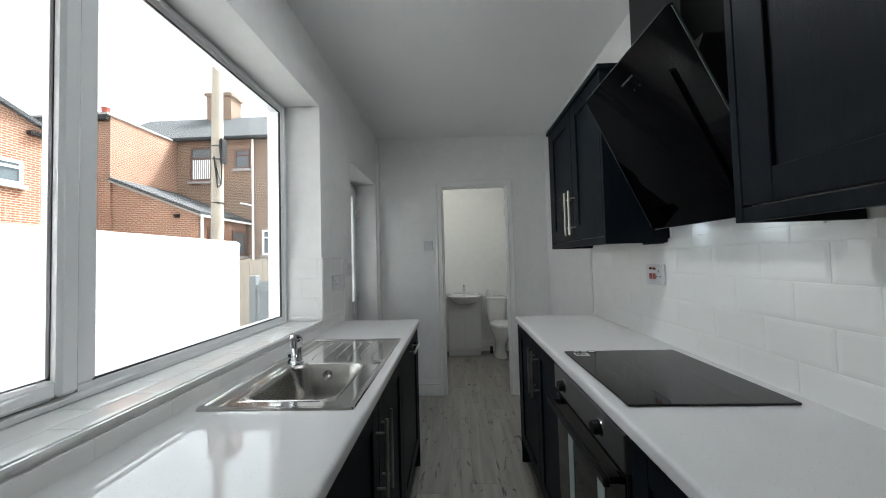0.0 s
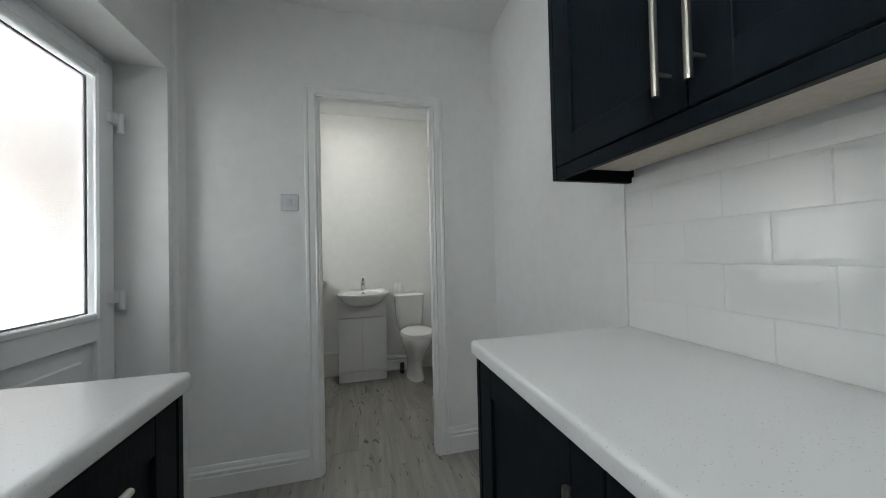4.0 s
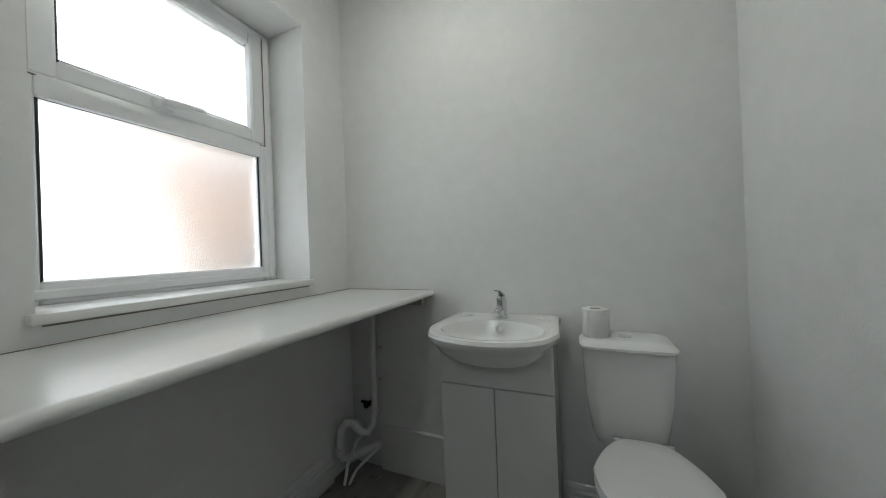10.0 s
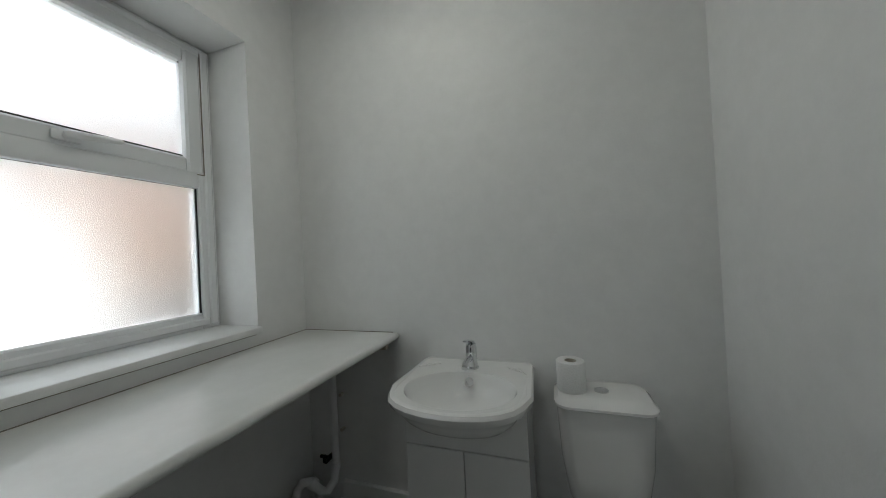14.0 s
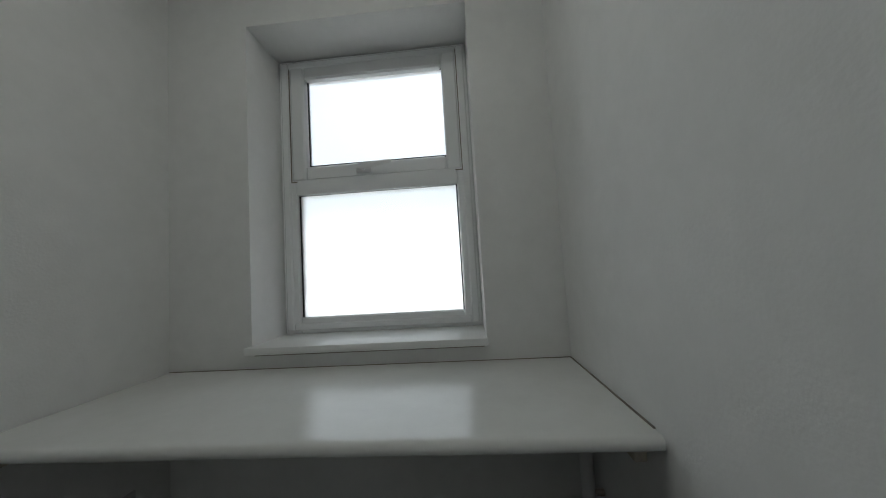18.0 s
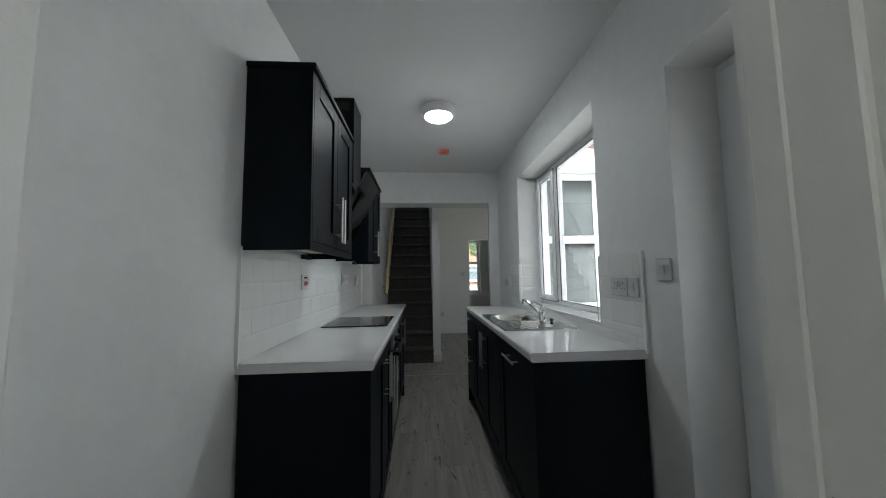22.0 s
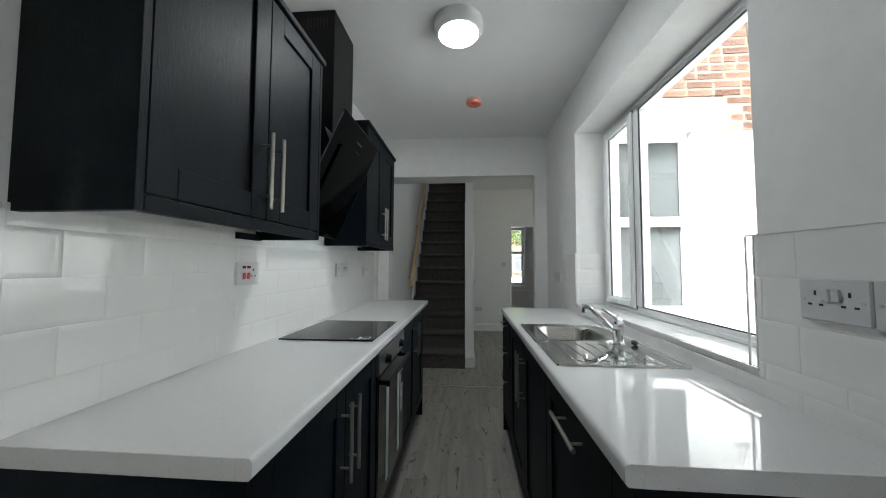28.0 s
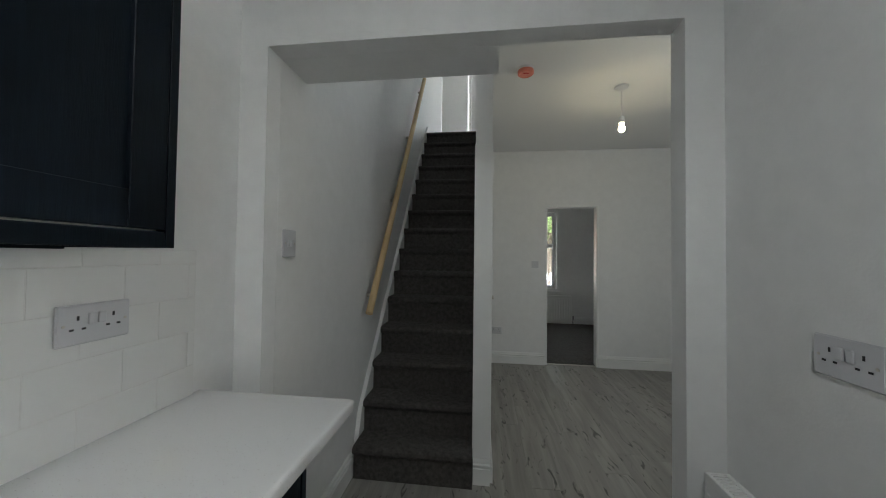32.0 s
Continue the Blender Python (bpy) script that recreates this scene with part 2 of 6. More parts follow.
GAP = material("dirty_joint", (0.26, 0.235, 0.20), 0.9, vary=0.3, scale=30)
FROST = glass("obscured_pane", 0.3, bump=0.25, bump_scale=300)

# ---- plan (metres) ----
XL, XR = -0.345, 1.285          # kitchen side walls
YW0, YW1 = 3.260, 3.330         # wall between kitchen and cloakroom
YN, YO, YS = -0.235, -0.338, -0.415   # yard wall; kitchen and back room faces of the wall at the open end
HC = 2.49                      # kitchen ceiling
WX0, WX1, WY1, WC = -0.345, 1.325, 4.728, 2.54   # cloakroom
HX0, HY0, HH = -2.6, -3.46, 2.70   # back room
OUT = -0.625                   # outer face of the yard-side wall


def wall_with_holes(axis, a0, a1, b0, b1, z0, z1, holes):
    """A wall lying along an axis ('x' or 'y') from a0 to a1, b0 to b1 thick; holes are (from, to, bottom, top)."""
    cuts = sorted({a0, a1, *[h[0] for h in holes], *[h[1] for h in holes]})
    bms = []
    for p, q in zip(cuts, cuts[1:]):
        spans = sorted((h[2], h[3]) for h in holes if h[0] <= p + 1e-6 and h[1] >= q - 1e-6)
        z = z0
        for lo, hi in spans + [(z1, z1)]:
            if lo > z + 1e-6:
                bms.append(box(p, q, b0, b1, z, lo) if axis == "x" else box(b0, b1, p, q, z, lo))
            z = max(z, hi)
    bm = merge(*bms)
    bmesh.ops.remove_doubles(bm, verts=bm.verts, dist=1e-5)
    return bm


KW = (0.480, 1.882, 0.955, 2.172)     # kitchen window opening
RD = (2.405, 3.15, 0.0, 2.02)         # rear door opening
WW = (3.640, 4.460, 0.975, 2.172)        # cloakroom window opening
DX0, DX1, DZ = 0.266, 0.915, 2.012     # cloakroom doorway
structure("wall_west", wall_with_holes("y", YO, WY1 + 0.3, OUT, XL, 0, 2.9, [KW, RD, (YW1, WY1 + 0.3, 0, 2.9)]), PLASTER, "white plastered kitchen wall with window and rear door", "wall")
structure("wall_west_cloakroom", wall_with_holes("y", YW1, WY1, OUT, WX0, 0, 2.9, [WW]), PLASTER, "white plastered cloakroom wall with a window", "wall")
structure("wall_east", box(XR, XR + 0.25, YO - 0.004, YW0, 0, 2.9), PLASTER, "white plastered wall behind the hob units", "wall")
structure("wall_east_cloakroom", box(WX1, WX1 + 0.15, YW1, WY1, 0, 2.9), PLASTER, "white plastered cloakroom side wall", "wall")
structure("wall_partition", wall_with_holes("x", OUT, 1.55, YW0, YW1, 0, 2.9, [(DX0, DX1, 0, DZ)]), PLASTER, "white plastered partition with a doorway", "wall")
structure("wall_north", box(OUT, 1.55, WY1, WY1 + 0.25, 0, 2.9), PLASTER, "white plastered end wall of the cloakroom", "wall")
structure("ceiling_kitchen", box(XL, XR, YO - 0.004, YW0, HC, HC + 0.1), CEILING, "white kitchen ceiling", "ceiling")
structure("ceiling_cloakroom", box(WX0, WX1, YW1, WY1, WC, WC + 0.1), CEILING, "white cloakroom ceiling", "ceiling")
structure("roof_kitchen", box(OUT - 0.1, 1.6, -0.32, WY1 + 0.3, 2.9, 3.05), GROUT)
NX = 1.178                      # wall beside the stairs, a short nib in from the kitchen wall
FY = -6.07                     # front room wall
# thick wall with the wide opening, and the yard-side house wall that continues it
BW = (-1.63, -0.84, 0.80, 2.47)
structure("wall_opening", wall_with_holes("x", OUT + 0.001, XR, YS, YO, 0, 2.95, [(-0.232, NX, 0, 2.108)]), PLASTER, "thick white wall with a wide opening", "wall")
RENDER = material("white_masonry_paint", (0.80, 0.80, 0.79), 0.8, vary=0.06, scale=2.5, bump=0.25, bump_scale=60)
structure("wall_house_rear", wall_with_holes("x", -3.3, OUT, -0.58, YN - 0.03, -0.3, 5.6, [BW]), RENDER, "white painted masonry house wall facing the yard", "wall")
structure("wall_above_kitchen", box(OUT, 1.5, -0.58, YN - 0.03, 2.96, 5.6), RENDER)
# back room, stairs and landing
structure("wall_stairs", box(NX, 1.5, -7.2, YS - 0.001, 0, 5.4), PLASTER, "white wall beside the stairs", "wall")
structure("wall_south", wall_with_holes("x", HX0, 0.335, HY0 - 0.1, HY0, 0, 2.95, [(-1.05, -0.408, 0, 2.003)]), PLASTER, "white wall with a doorway to the front room", "wall")
structure("wall_west_backroom", box(HX0 - 0.2, HX0, FY, YS, -0.3, 2.95), PLASTER, "white back room wall", "wall")
structure("ceiling_backroom", box(HX0, 0.335, HY0, YS, HH, 2.949), CEILING, "white back room ceiling", "ceiling")
structure("wall_stair_side", box(0.335, 0.435, -3.7, -1.22, 0, 5.4), PLASTER, "white wall enclosing the stairs", "wall")
structure("bulkhead", box(0.335, NX, -0.60, YS - 0.001, 2.108, 2.95), PLASTER, "white boxed bulkhead over the foot of the stairs", "bulkhead")
structure("landing_floor", box(-1.2, NX, -5.4, -3.69, 2.86, 3.03), CARPET, "charcoal carpeted landing", "floor")
# the wide western opening is unseen, added to let light onto the landing
structure("wall_landing", wall_with_holes("x", -1.2, NX, -5.5, -5.4, 3.0, 5.4, [(0.66, NX, 3.03, 5.02), (-1.15, 0.25, 3.4, 5.2)]), PLASTER, "white landing wall", "wall")
structure("wall_landing_room", box(0.7, 1.5, -7.3, -7.2, 3.0, 5.4), PLASTER)
structure("wall_landing_west", box(-1.3, -1.2, -5.5, -3.7, 2.95, 5.4), PLASTER)
structure("wall_landing_north", box(-1.2, 0.335, -3.8, -3.7, 2.95, 5.4), PLASTER)
structure("ceiling_landing", box(-1.3, 1.5, -5.5, -0.3, 5.4, 5.5), CEILING, "white landing ceiling", "ceiling")
# front room
FW = (-1.14, 0.20, 0.70, 2.27)
structure("wall_front", wall_with_holes("x", HX0, 1.5, FY - 0.25, FY, -0.3, 2.95, [FW]), PLASTER, "white front room wall with a window", "wall")
structure("ceiling_front", box(HX0, 0.335, FY, HY0 - 0.1, 2.6, 2.70), CEILING, "white front room ceiling", "ceiling")
structure("wall_front_east", box(0.335, 0.435, FY, -3.7, 0, 2.6), PLASTER)
structure("carpet_front_room", box(HX0, 0.335, FY, HY0 - 0.05, 0.0, 0.012), CARPET, "charcoal carpet in the front room", "floor")
structure("floor_base", box(HX0, 1.5, FY, WY1 + 0.2, -0.2, -0.012), GROUT, "screeded floor base", "floor")

# ---- trim, doors and windows ----
def ring(y0, y1, z0, z1, w, x0, x1, bevel=0.004):
    """A rectangular frame standing in a y-z plane."""
    return merge(box(x0, x1, y0, y0 + w, z0, z1, bevel), box(x0, x1, y1 - w, y1, z0, z1, bevel),
                 box(x0 + 0.001, x1 - 0.001, y0 + w, y1 - w, z0, z0 + w, bevel), box(x0 + 0.001, x1 - 0.001, y0 + w, y1 - w, z1 - w, z1, bevel))


def swap(bm):
    """Turns a thing drawn in the y-z plane into the x-z plane."""
    for v in bm.verts:
        v.co = (v.co.y, v.co.x, v.co.z)
    bmesh.ops.reverse_faces(bm, faces=bm.faces[:])
    return bm


def light_pane(parent, y0, y1, z0, z1, x, glazing, turn=lambda b: b, inner=1):
    """A glazed light: black gasket line and a sheet of glass."""
    part("gasket", turn(ring(y0, y1, z0, z1, 0.006, x - 0.006, x + 0.005, 0)), GASKET, parent)
    p = part("pane", turn(box(x - 0.002, x + 0.002, y0 + 0.004, y1 - 0.004, z0 + 0.004, z1 - 0.004)), glazing, parent, shade=False)
    p.visible_shadow = False
    return p


def skirting(name, a, b, inward, height=0.145, depth=0.018):
    """A moulded board along the wall from a to b (x, y); inward points into the room."""
    a, b, n = Vector((*a, 0)), Vector((*b, 0)), Vector((*inward, 0))
    prof = [(0, 0), (depth, 0), (depth, height * 0.64), (depth * 0.62, height * 0.66), (depth * 0.62, height * 0.71), (depth * 0.95, height * 0.74), (depth * 0.95, height * 0.79), (depth * 0.5, height * 0.84), (depth * 0.38, height * 0.97), (depth * 0.2, height), (0, height)]
    bm = loft([[p + n * d + Vector((0, 0, z)) for d, z in prof] for p in (a, b)])
    return structure(name, bm, GLOSS, "white gloss moulded skirting board", "skirting board")


def architrave(name, x0, x1, top, y, out, width=0.062):
    """A moulded door surround on a wall that faces out along y; x0, x1 and top are the inner edges."""
    prof = [(0.0, 0.004), (0.0, 0.016), (0.008, 0.02), (0.014, 0.016), (0.04, 0.018), (0.046, 0.023), (0.058, 0.023), (0.062, 0.018), (0.062, 0.0)]
    rings = []
    for px, pz, sx, sz in ((x0, 0.0, -1, 0), (x0, top, -1, 1), (x1, top, 1, 1), (x1, 0.0, 1, 0)):
        rings.append([(px + sx * d * width / 0.062, y + out * h, pz + sz * d * width / 0.062) for d, h in prof])
    return structure(name, loft(rings), GLOSS, "white gloss moulded door surround", "architrave")


def casement_handle(x, y, z):
    """A white espagnolette handle: a rounded plate, a neck and a tapering lever along y."""
    ring8 = ((-1, 0), (-0.7, 0.7), (0, 1), (0.7, 0.7), (1, 0), (0.7, -0.7), (0, -1), (-0.7, -0.7))
    rows = ((-0.016, 0.008, 0.006), (-0.008, 0.013, 0.011), (0.012, 0.0145, 0.012), (0.045, 0.012, 0.010), (0.09, 0.010, 0.008), (0.118, 0.0085, 0.0065), (0.125, 0.004, 0.003))
    blade = loft([[(x + 0.036 + dx * w, y + d, z + 0.014 * d / 0.125 + dz * h) for dx, dz in ring8] for d, h, w in rows])
    return merge(box(x, x + 0.011, y - 0.032, y + 0.034, z - 0.015, z + 0.015, 0.005, 2), rod((x + 0.008, y, z), (x + 0.034, y, z), 0.0105, 14), blade)


# kitchen window: fixed light and side casement
GX = -0.548
kw = tagged(thing("window_1", (-0.58, 1.17, 0.99), "white plastic kitchen window with a narrow opening casement", "window"), kind="structure")
part("window_frame", ring(0.480, 1.882, 0.962, 2.172, 0.052, -0.60, -0.540, 0.006), UPVC, kw)
part("bead", ring(0.490, 1.872, 0.972, 2.162, 0.022, -0.545, -0.532, 0.005), UPVC, kw)
part("mullion", box(-0.598, -0.536, 0.868, 0.932, 1.013, 2.121, 0.008, 2), UPVC, kw)
sash = part("sash", ring(0.506, 0.884, 1.000, 2.134, 0.044, -0.580, -0.522, 0.008), UPVC, kw)
part("sash_joint", ring(0.503, 0.887, 0.997, 2.137, 0.003, -0.560, -0.5335, 0), GAP, sash, "dark line round the opening light")
part("handle", casement_handle(-0.522, 0.640, 1.022), PLASTIC, sash, "white window handle")
light_pane(kw, 0.546, 0.844, 1.040, 2.094, GX, CLEAR)
light_pane(kw, 0.928, 1.834, 1.010, 2.124, GX, CLEAR)
part("drip_strip", box(-0.70, -0.581, 0.484, 1.878, 0.956, 0.972, 0.004), UPVC, kw)

# cloakroom window: top-hung light over a fixed one, obscured glass
ww = tagged(thing("window_2", (-0.60, 4.05, 0.995), "white plastic cloakroom window with obscured glass", "window"), kind="structure")
part("window_frame", ring(3.640, 4.460, 0.990, 2.172, 0.069, -0.625, -0.555, 0.006), UPVC, ww)
part("bead", ring(3.652, 4.448, 1.005, 2.160, 0.032, -0.565, -0.547, 0.006), UPVC, ww)
part("transom", box(-0.622, -0.552, 3.706, 4.394, 1.572, 1.640, 0.008, 2), UPVC, ww)
ws = part("sash", ring(3.690, 4.414, 1.632, 2.142, 0.062, -0.612, -0.550, 0.008), UPVC, ww)
part("sash_joint", ring(3.6865, 4.4175, 1.6285, 2.1455, 0.0035, -0.570, -0.5515, 0), GAP, ws, "dark line round the opening light")
part("handle", casement_handle(-0.550, 4.005, 1.664), PLASTIC, ws, "white window handle")
light_pane(ww, 3.757, 4.360, 1.700, 2.087, -0.584, FROST)
light_pane(ww, 3.712, 4.390, 1.049, 1.577, -0.572, FROST)
structure("window_sill_cloakroom", box(-0.615, -0.318, 3.625, 4.462, 0.967, 0.9935, 0.006, 2), GLOSS, "white gloss window board", "window sill")

# rear door: white plastic, half glazed, in its reveal
rd = tagged(thing("door_1", (-0.56, 2.77, 0.0), "white plastic back door with an obscured glazed panel", "door"), kind="structure")
part("door_frame", merge(box(-0.60, -0.545, 2.405, 2.455, 0, 2.02, 0.005), box(-0.60, -0.545, 3.09, 3.15, 0, 2.02, 0.005), box(-0.60, -0.546, 2.455, 3.09, 1.97, 2.02, 0.005)), UPVC, rd)
leaf = part("door_leaf", merge(box(-0.595, -0.525, 2.44, 2.54, 0.03, 1.98, 0.006), box(-0.595, -0.525, 3.03, 3.118, 0.03, 1.98, 0.006),
                               box(-0.594, -0.526, 2.54, 3.03, 1.90, 1.98, 0.006), box(-0.594, -0.526, 2.54, 3.03, 0.83, 0.93, 0.006), box(-0.594, -0.526, 2.54, 3.03, 0.03, 0.17, 0.006)), UPVC, rd)
part("lower_panel", merge(box(-0.575, -0.545, 2.54, 3.03, 0.17, 0.83), box(-0.552, -0.536, 2.60, 2.97, 0.23, 0.77, 0.007)), UPVC, leaf)
part("bead", ring(2.525, 3.045, 0.915, 1.915, 0.028, -0.535, -0.517, 0.006), UPVC, leaf)
light_pane(leaf, 2.55, 3.02, 0.94, 1.89, -0.56, FROST)
for z in (0.40, 0.99, 1.75):
    part("hinge", merge(box(-0.53, -0.505, 3.075, 3.135, z - 0.02, z + 0.03, 0.004), rod((-0.50, 3.118, z - 0.05), (-0.50, 3.118, z + 0.03), 0.012)), PLASTIC, rd, "white hinge")
structure("door_sill", box(-0.64, -0.36, 2.405, 3.15, 0.0, 0.03, 0.004), UPVC, "white plastic door threshold", "threshold")
structure("pipe_boxing", box(-0.40, -0.325, 3.185, 3.269, 0, HC, 0.004), PLASTER, "white boxed corner pipe", "boxing")

# cloakroom doorway: lining, stops, surrounds, open door
lin = 0.02
dl = tagged(thing("door_lining", ((DX0 + DX1) / 2, YW0, 0), "white gloss painted door lining", "door frame"), kind="structure")
for xa, xb in ((DX0, DX0 + lin), (DX1 - lin, DX1)):
    part("jamb", box(xa, xb, YW0 - 0.004, YW1 + 0.004, 0, DZ, 0.002), GLOSS, dl)
part("head", box(DX0 + lin, DX1 - lin, YW0 - 0.003, YW1 + 0.003, DZ - lin, DZ, 0.002), GLOSS, dl)
for xa, xb in ((DX0 + lin, DX0 + lin + 0.005), (DX1 - lin - 0.005, DX1 - lin)):
    part("door_stop", box(xa, xb, YW0 + 0.001, 3.290, 0, DZ - lin, 0.002), GLOSS, dl)
part("door_stop", box(DX0 + lin + 0.005, DX1 - lin - 0.005, YW0 + 0.001, 3.290, DZ - lin - 0.005, DZ - lin, 0.002), GLOSS, dl)
architrave("architrave_kitchen", DX0 + 0.012, DX1 - 0.012, DZ - 0.012, YW0, -1)
architrave("architrave_cloakroom", DX0 + 0.012, DX1 - 0.012, DZ - 0.012, YW1, 1)
JX = DX0 + lin
SPY = 3.307
st_ = thing("strike_plate", (JX, SPY, 1.033), "paint-spattered metal strike plate in a chipped recess", "strike plate")
WORNWOOD = material("bare_chipped_wood", (0.42, 0.36, 0.28), 0.9, vary=0.4, scale=40, bump=0.5, bump_scale=80)
LATCHHOLE = material("dark_brown_hole", (0.035, 0.026, 0.02), 0.8)
SPATTER = material("paint_spattered_steel", (0.46, 0.45, 0.42), 0.35, 0.6, colour2=(0.70, 0.69, 0.66), scale=55, bump=0.2, bump_scale=70)
part("recess", box(JX + 0.0002, JX + 0.0009, SPY - 0.0145, SPY + 0.0145, 0.996, 1.069, 0.0002), WORNWOOD, st_, "bare chipped wood round the plate")
part("plate", merge(box(JX + 0.0007, JX + 0.0024, SPY - 0.013, SPY + 0.013, 0.998, 1.019, 0.0004), box(JX + 0.0007, JX + 0.0024, SPY - 0.013, SPY + 0.013, 1.046, 1.067, 0.0004), box(JX + 0.0007, JX + 0.0024, SPY - 0.013, SPY - 0.008, 1.019, 1.046, 0.0004), box(JX + 0.0007, JX + 0.0024, SPY + 0.007, SPY + 0.013, 1.019, 1.046, 0.0004)), SPATTER, st_)
part("latch_box", box(JX + 0.0008, JX + 0.0012, SPY - 0.008, SPY + 0.007, 1.019, 1.046), LATCHHOLE, st_, "dark latch hole")
for z in (1.0085, 1.0565):
    sc_ = part("screw", rod((JX + 0.0022, SPY, z), (JX + 0.0034, SPY, z), 0.0052, 12), NICKEL, st_)
    part("cross_slot", merge(box(JX + 0.0032, JX + 0.0037, SPY - 0.0035, SPY + 0.0035, z - 0.0007, z + 0.0007), box(JX + 0.0032, JX + 0.0037, SPY - 0.0007, SPY + 0.0007, z - 0.0035, z + 0.0035)), GASKET, sc_)

wd = tagged(thing("door_2", (0.91, YW1 + 0.02, 0.005), "white painted flush cloakroom door standing open", "door"), kind="structure")
SW = Matrix.Translation((0.908, YW1 + 0.024, 0)) @ Matrix.Rotation(radians(57.2), 4, "Z")
def dleaf(bm):
    return moved(bm, SW)
wleaf = part("door_leaf", dleaf(box(0.002, 0.604, -0.038, 0.0, 0.008, 1.985, 0.002)), GLOSS, wd)
LEVER = material("dull_chrome", (0.66, 0.67, 0.68), 0.24, 1.0, vary=0.05, scale=40)
for side, yy in ((1, 0.0), (-1, -0.038)):
    a, b = sorted((yy, yy + side * 0.007))
    hp = part("handle_plate", dleaf(box(0.536, 0.572, a, b, 0.943, 1.076, 0.0015)), LEVER, wleaf, "dull chrome backplate")
    tip = yy + side * 0.052
    part("lever", dleaf(merge(rod((0.554, yy + side * 0.006, 1.033), (0.554, tip, 1.030), 0.0095, 14, 0.0075), box(0.462, 0.566, tip - 0.010, tip + 0.009, 1.020, 1.036, 0.002))), LEVER, hp, "square dull chrome lever")
    part("thumb_turn", dleaf(merge(rod((0.554, yy + side * 0.006, 0.976), (0.554, yy + side * 0.014, 0.976), 0.011, 16), box(0.5525, 0.5555, *sorted((yy + side * 0.012, yy + side * 0.020)), 0.967, 0.985, 0.001))), CHROME, hp, "small chrome turn")
    for z in (0.950, 1.069):
        part("screw", dleaf(rod((0.554, yy + side * 0.006, z), (0.554, yy + side * 0.0085, z), 0.003, 8)), NICKEL, hp)
part("latch_face", dleaf(box(0.6035, 0.6052, -0.030, -0.008, 0.99, 1.09, 0.0005)), NICKEL, wleaf, "metal latch face on the door edge")
for z in (0.25, 1.75):
    part("hinge", merge(rod((0.897, YW1 + 0.018, z - 0.04), (0.897, YW1 + 0.018, z + 0.04), 0.006), box(0.892, 0.9, YW1 - 0.02, YW1 + 0.012, z - 0.04, z + 0.04)), NICKEL, wd)

# skirtings
skirting("skirting_kitchen_a", (-0.325, YW0), (DX0 - 0.052, YW0), (0, -1))
skirting("skirting_kitchen_b", (DX1 + 0.052, YW0), (XR, YW0), (0, -1))
skirting("skirting_kitchen_c", (XR, YW0), (XR, 2.26), (-1, 0))
skirting("skirting_kitchen_d", (XL, 2.25), (XL, 2.39), (1, 0))
skirting("skirting_cloakroom_a", (WX0, YW1), (WX0, 4.55), (1, 0))
skirting("skirting_cloakroom_b", (WX1, YW1), (WX1, WY1), (-1, 0))
skirting("skirting_cloakroom_c", (0.712, WY1), (WX1, WY1), (0, -1))
skirting("skirting_cloakroom_d", (WX0, YW1), (DX0 - 0.052, YW1), (0, 1))
skirting("skirting_stairs", (NX, YS), (NX, -1.25), (-1, 0))
skirting("skirting_backroom_a", (0.335, HY0), (-0.408, HY0), (0, 1))
skirting("skirting_backroom_b", (-1.05, HY0), (HX0, HY0), (0, 1))
skirting("skirting_stair_wall", (0.335, HY0), (0.335, -1.23), (-1, 0))
skirting("skirting_nib", (XR, YO), (NX, YO), (0, 1))
skirting("skirting_opening", (-0.232, YO), (-0.232, YS), (1, 0))
skirting("skirting_pillar", (0.335, -1.22), (0.435, -1.22), (0, 1))
structure("pillar_corner_trim", box(0.33, 0.44, -1.226, -1.215, 0.146, 2.03, 0.002), GLOSS, "white gloss end of the stair wall", "trim")
# doorway to the front room
df = tagged(thing("door_lining_front", (-0.75, HY0, 0), "white gloss door lining", "door frame"), kind="structure")
for xa, xb in ((-1.05, -1.025), (-0.433, -0.408)):
    part("jamb", box(xa, xb, HY0 - 0.1, HY0 + 0.004, 0, 2.003, 0.002), GLOSS, df)
part("head", box(-1.025, -0.433, HY0 - 0.1, HY0 + 0.003, 1.978, 2.003, 0.002), GLOSS, df)
structure("metal_threshold", merge(box(-0.19, NX, -0.606, -0.589, 0.001, 0.004, 0.001)), NICKEL, "metal floor joint strip", "threshold strip")
structure("metal_threshold_front", box(-1.025, -0.433, HY0 - 0.05, HY0 - 0.015, 0.001, 0.008, 0.002), NICKEL, "metal floor joint strip", "threshold strip")

# opaque grey glass: its streaked tone paints in the reflected sky
GREYPANE = material("glass_with_painted_sky_grey", (0.115, 0.125, 0.125), 0.04, vary=0.25, scale=3, stretch=(6, 6, 0.5))
# back-room window in the yard wall, seen from outside
bw = tagged(thing("window_3", (-1.235, -0.35, 0.8), "white plastic window in the house rear wall", "window"), kind="structure")
part("window_frame", swap(ring(-1.63, -0.84, 0.80, 2.47, 0.075, -0.40, -0.32, 0.006)), UPVC, bw)
part("transom", box(-1.555, -0.915, -0.40, -0.315, 1.60, 1.69, 0.006), UPVC, bw)
light_pane(bw, -1.552, -0.918, 1.692, 2.393, -0.35, GREYPANE, swap)
light_pane(bw, -1.552, -0.918, 0.877, 1.598, -0.35, GREYPANE, swap)
part("sill", box(-1.70, -0.78, -0.40, -0.22, 0.73, 0.797, 0.01), RENDER, bw)
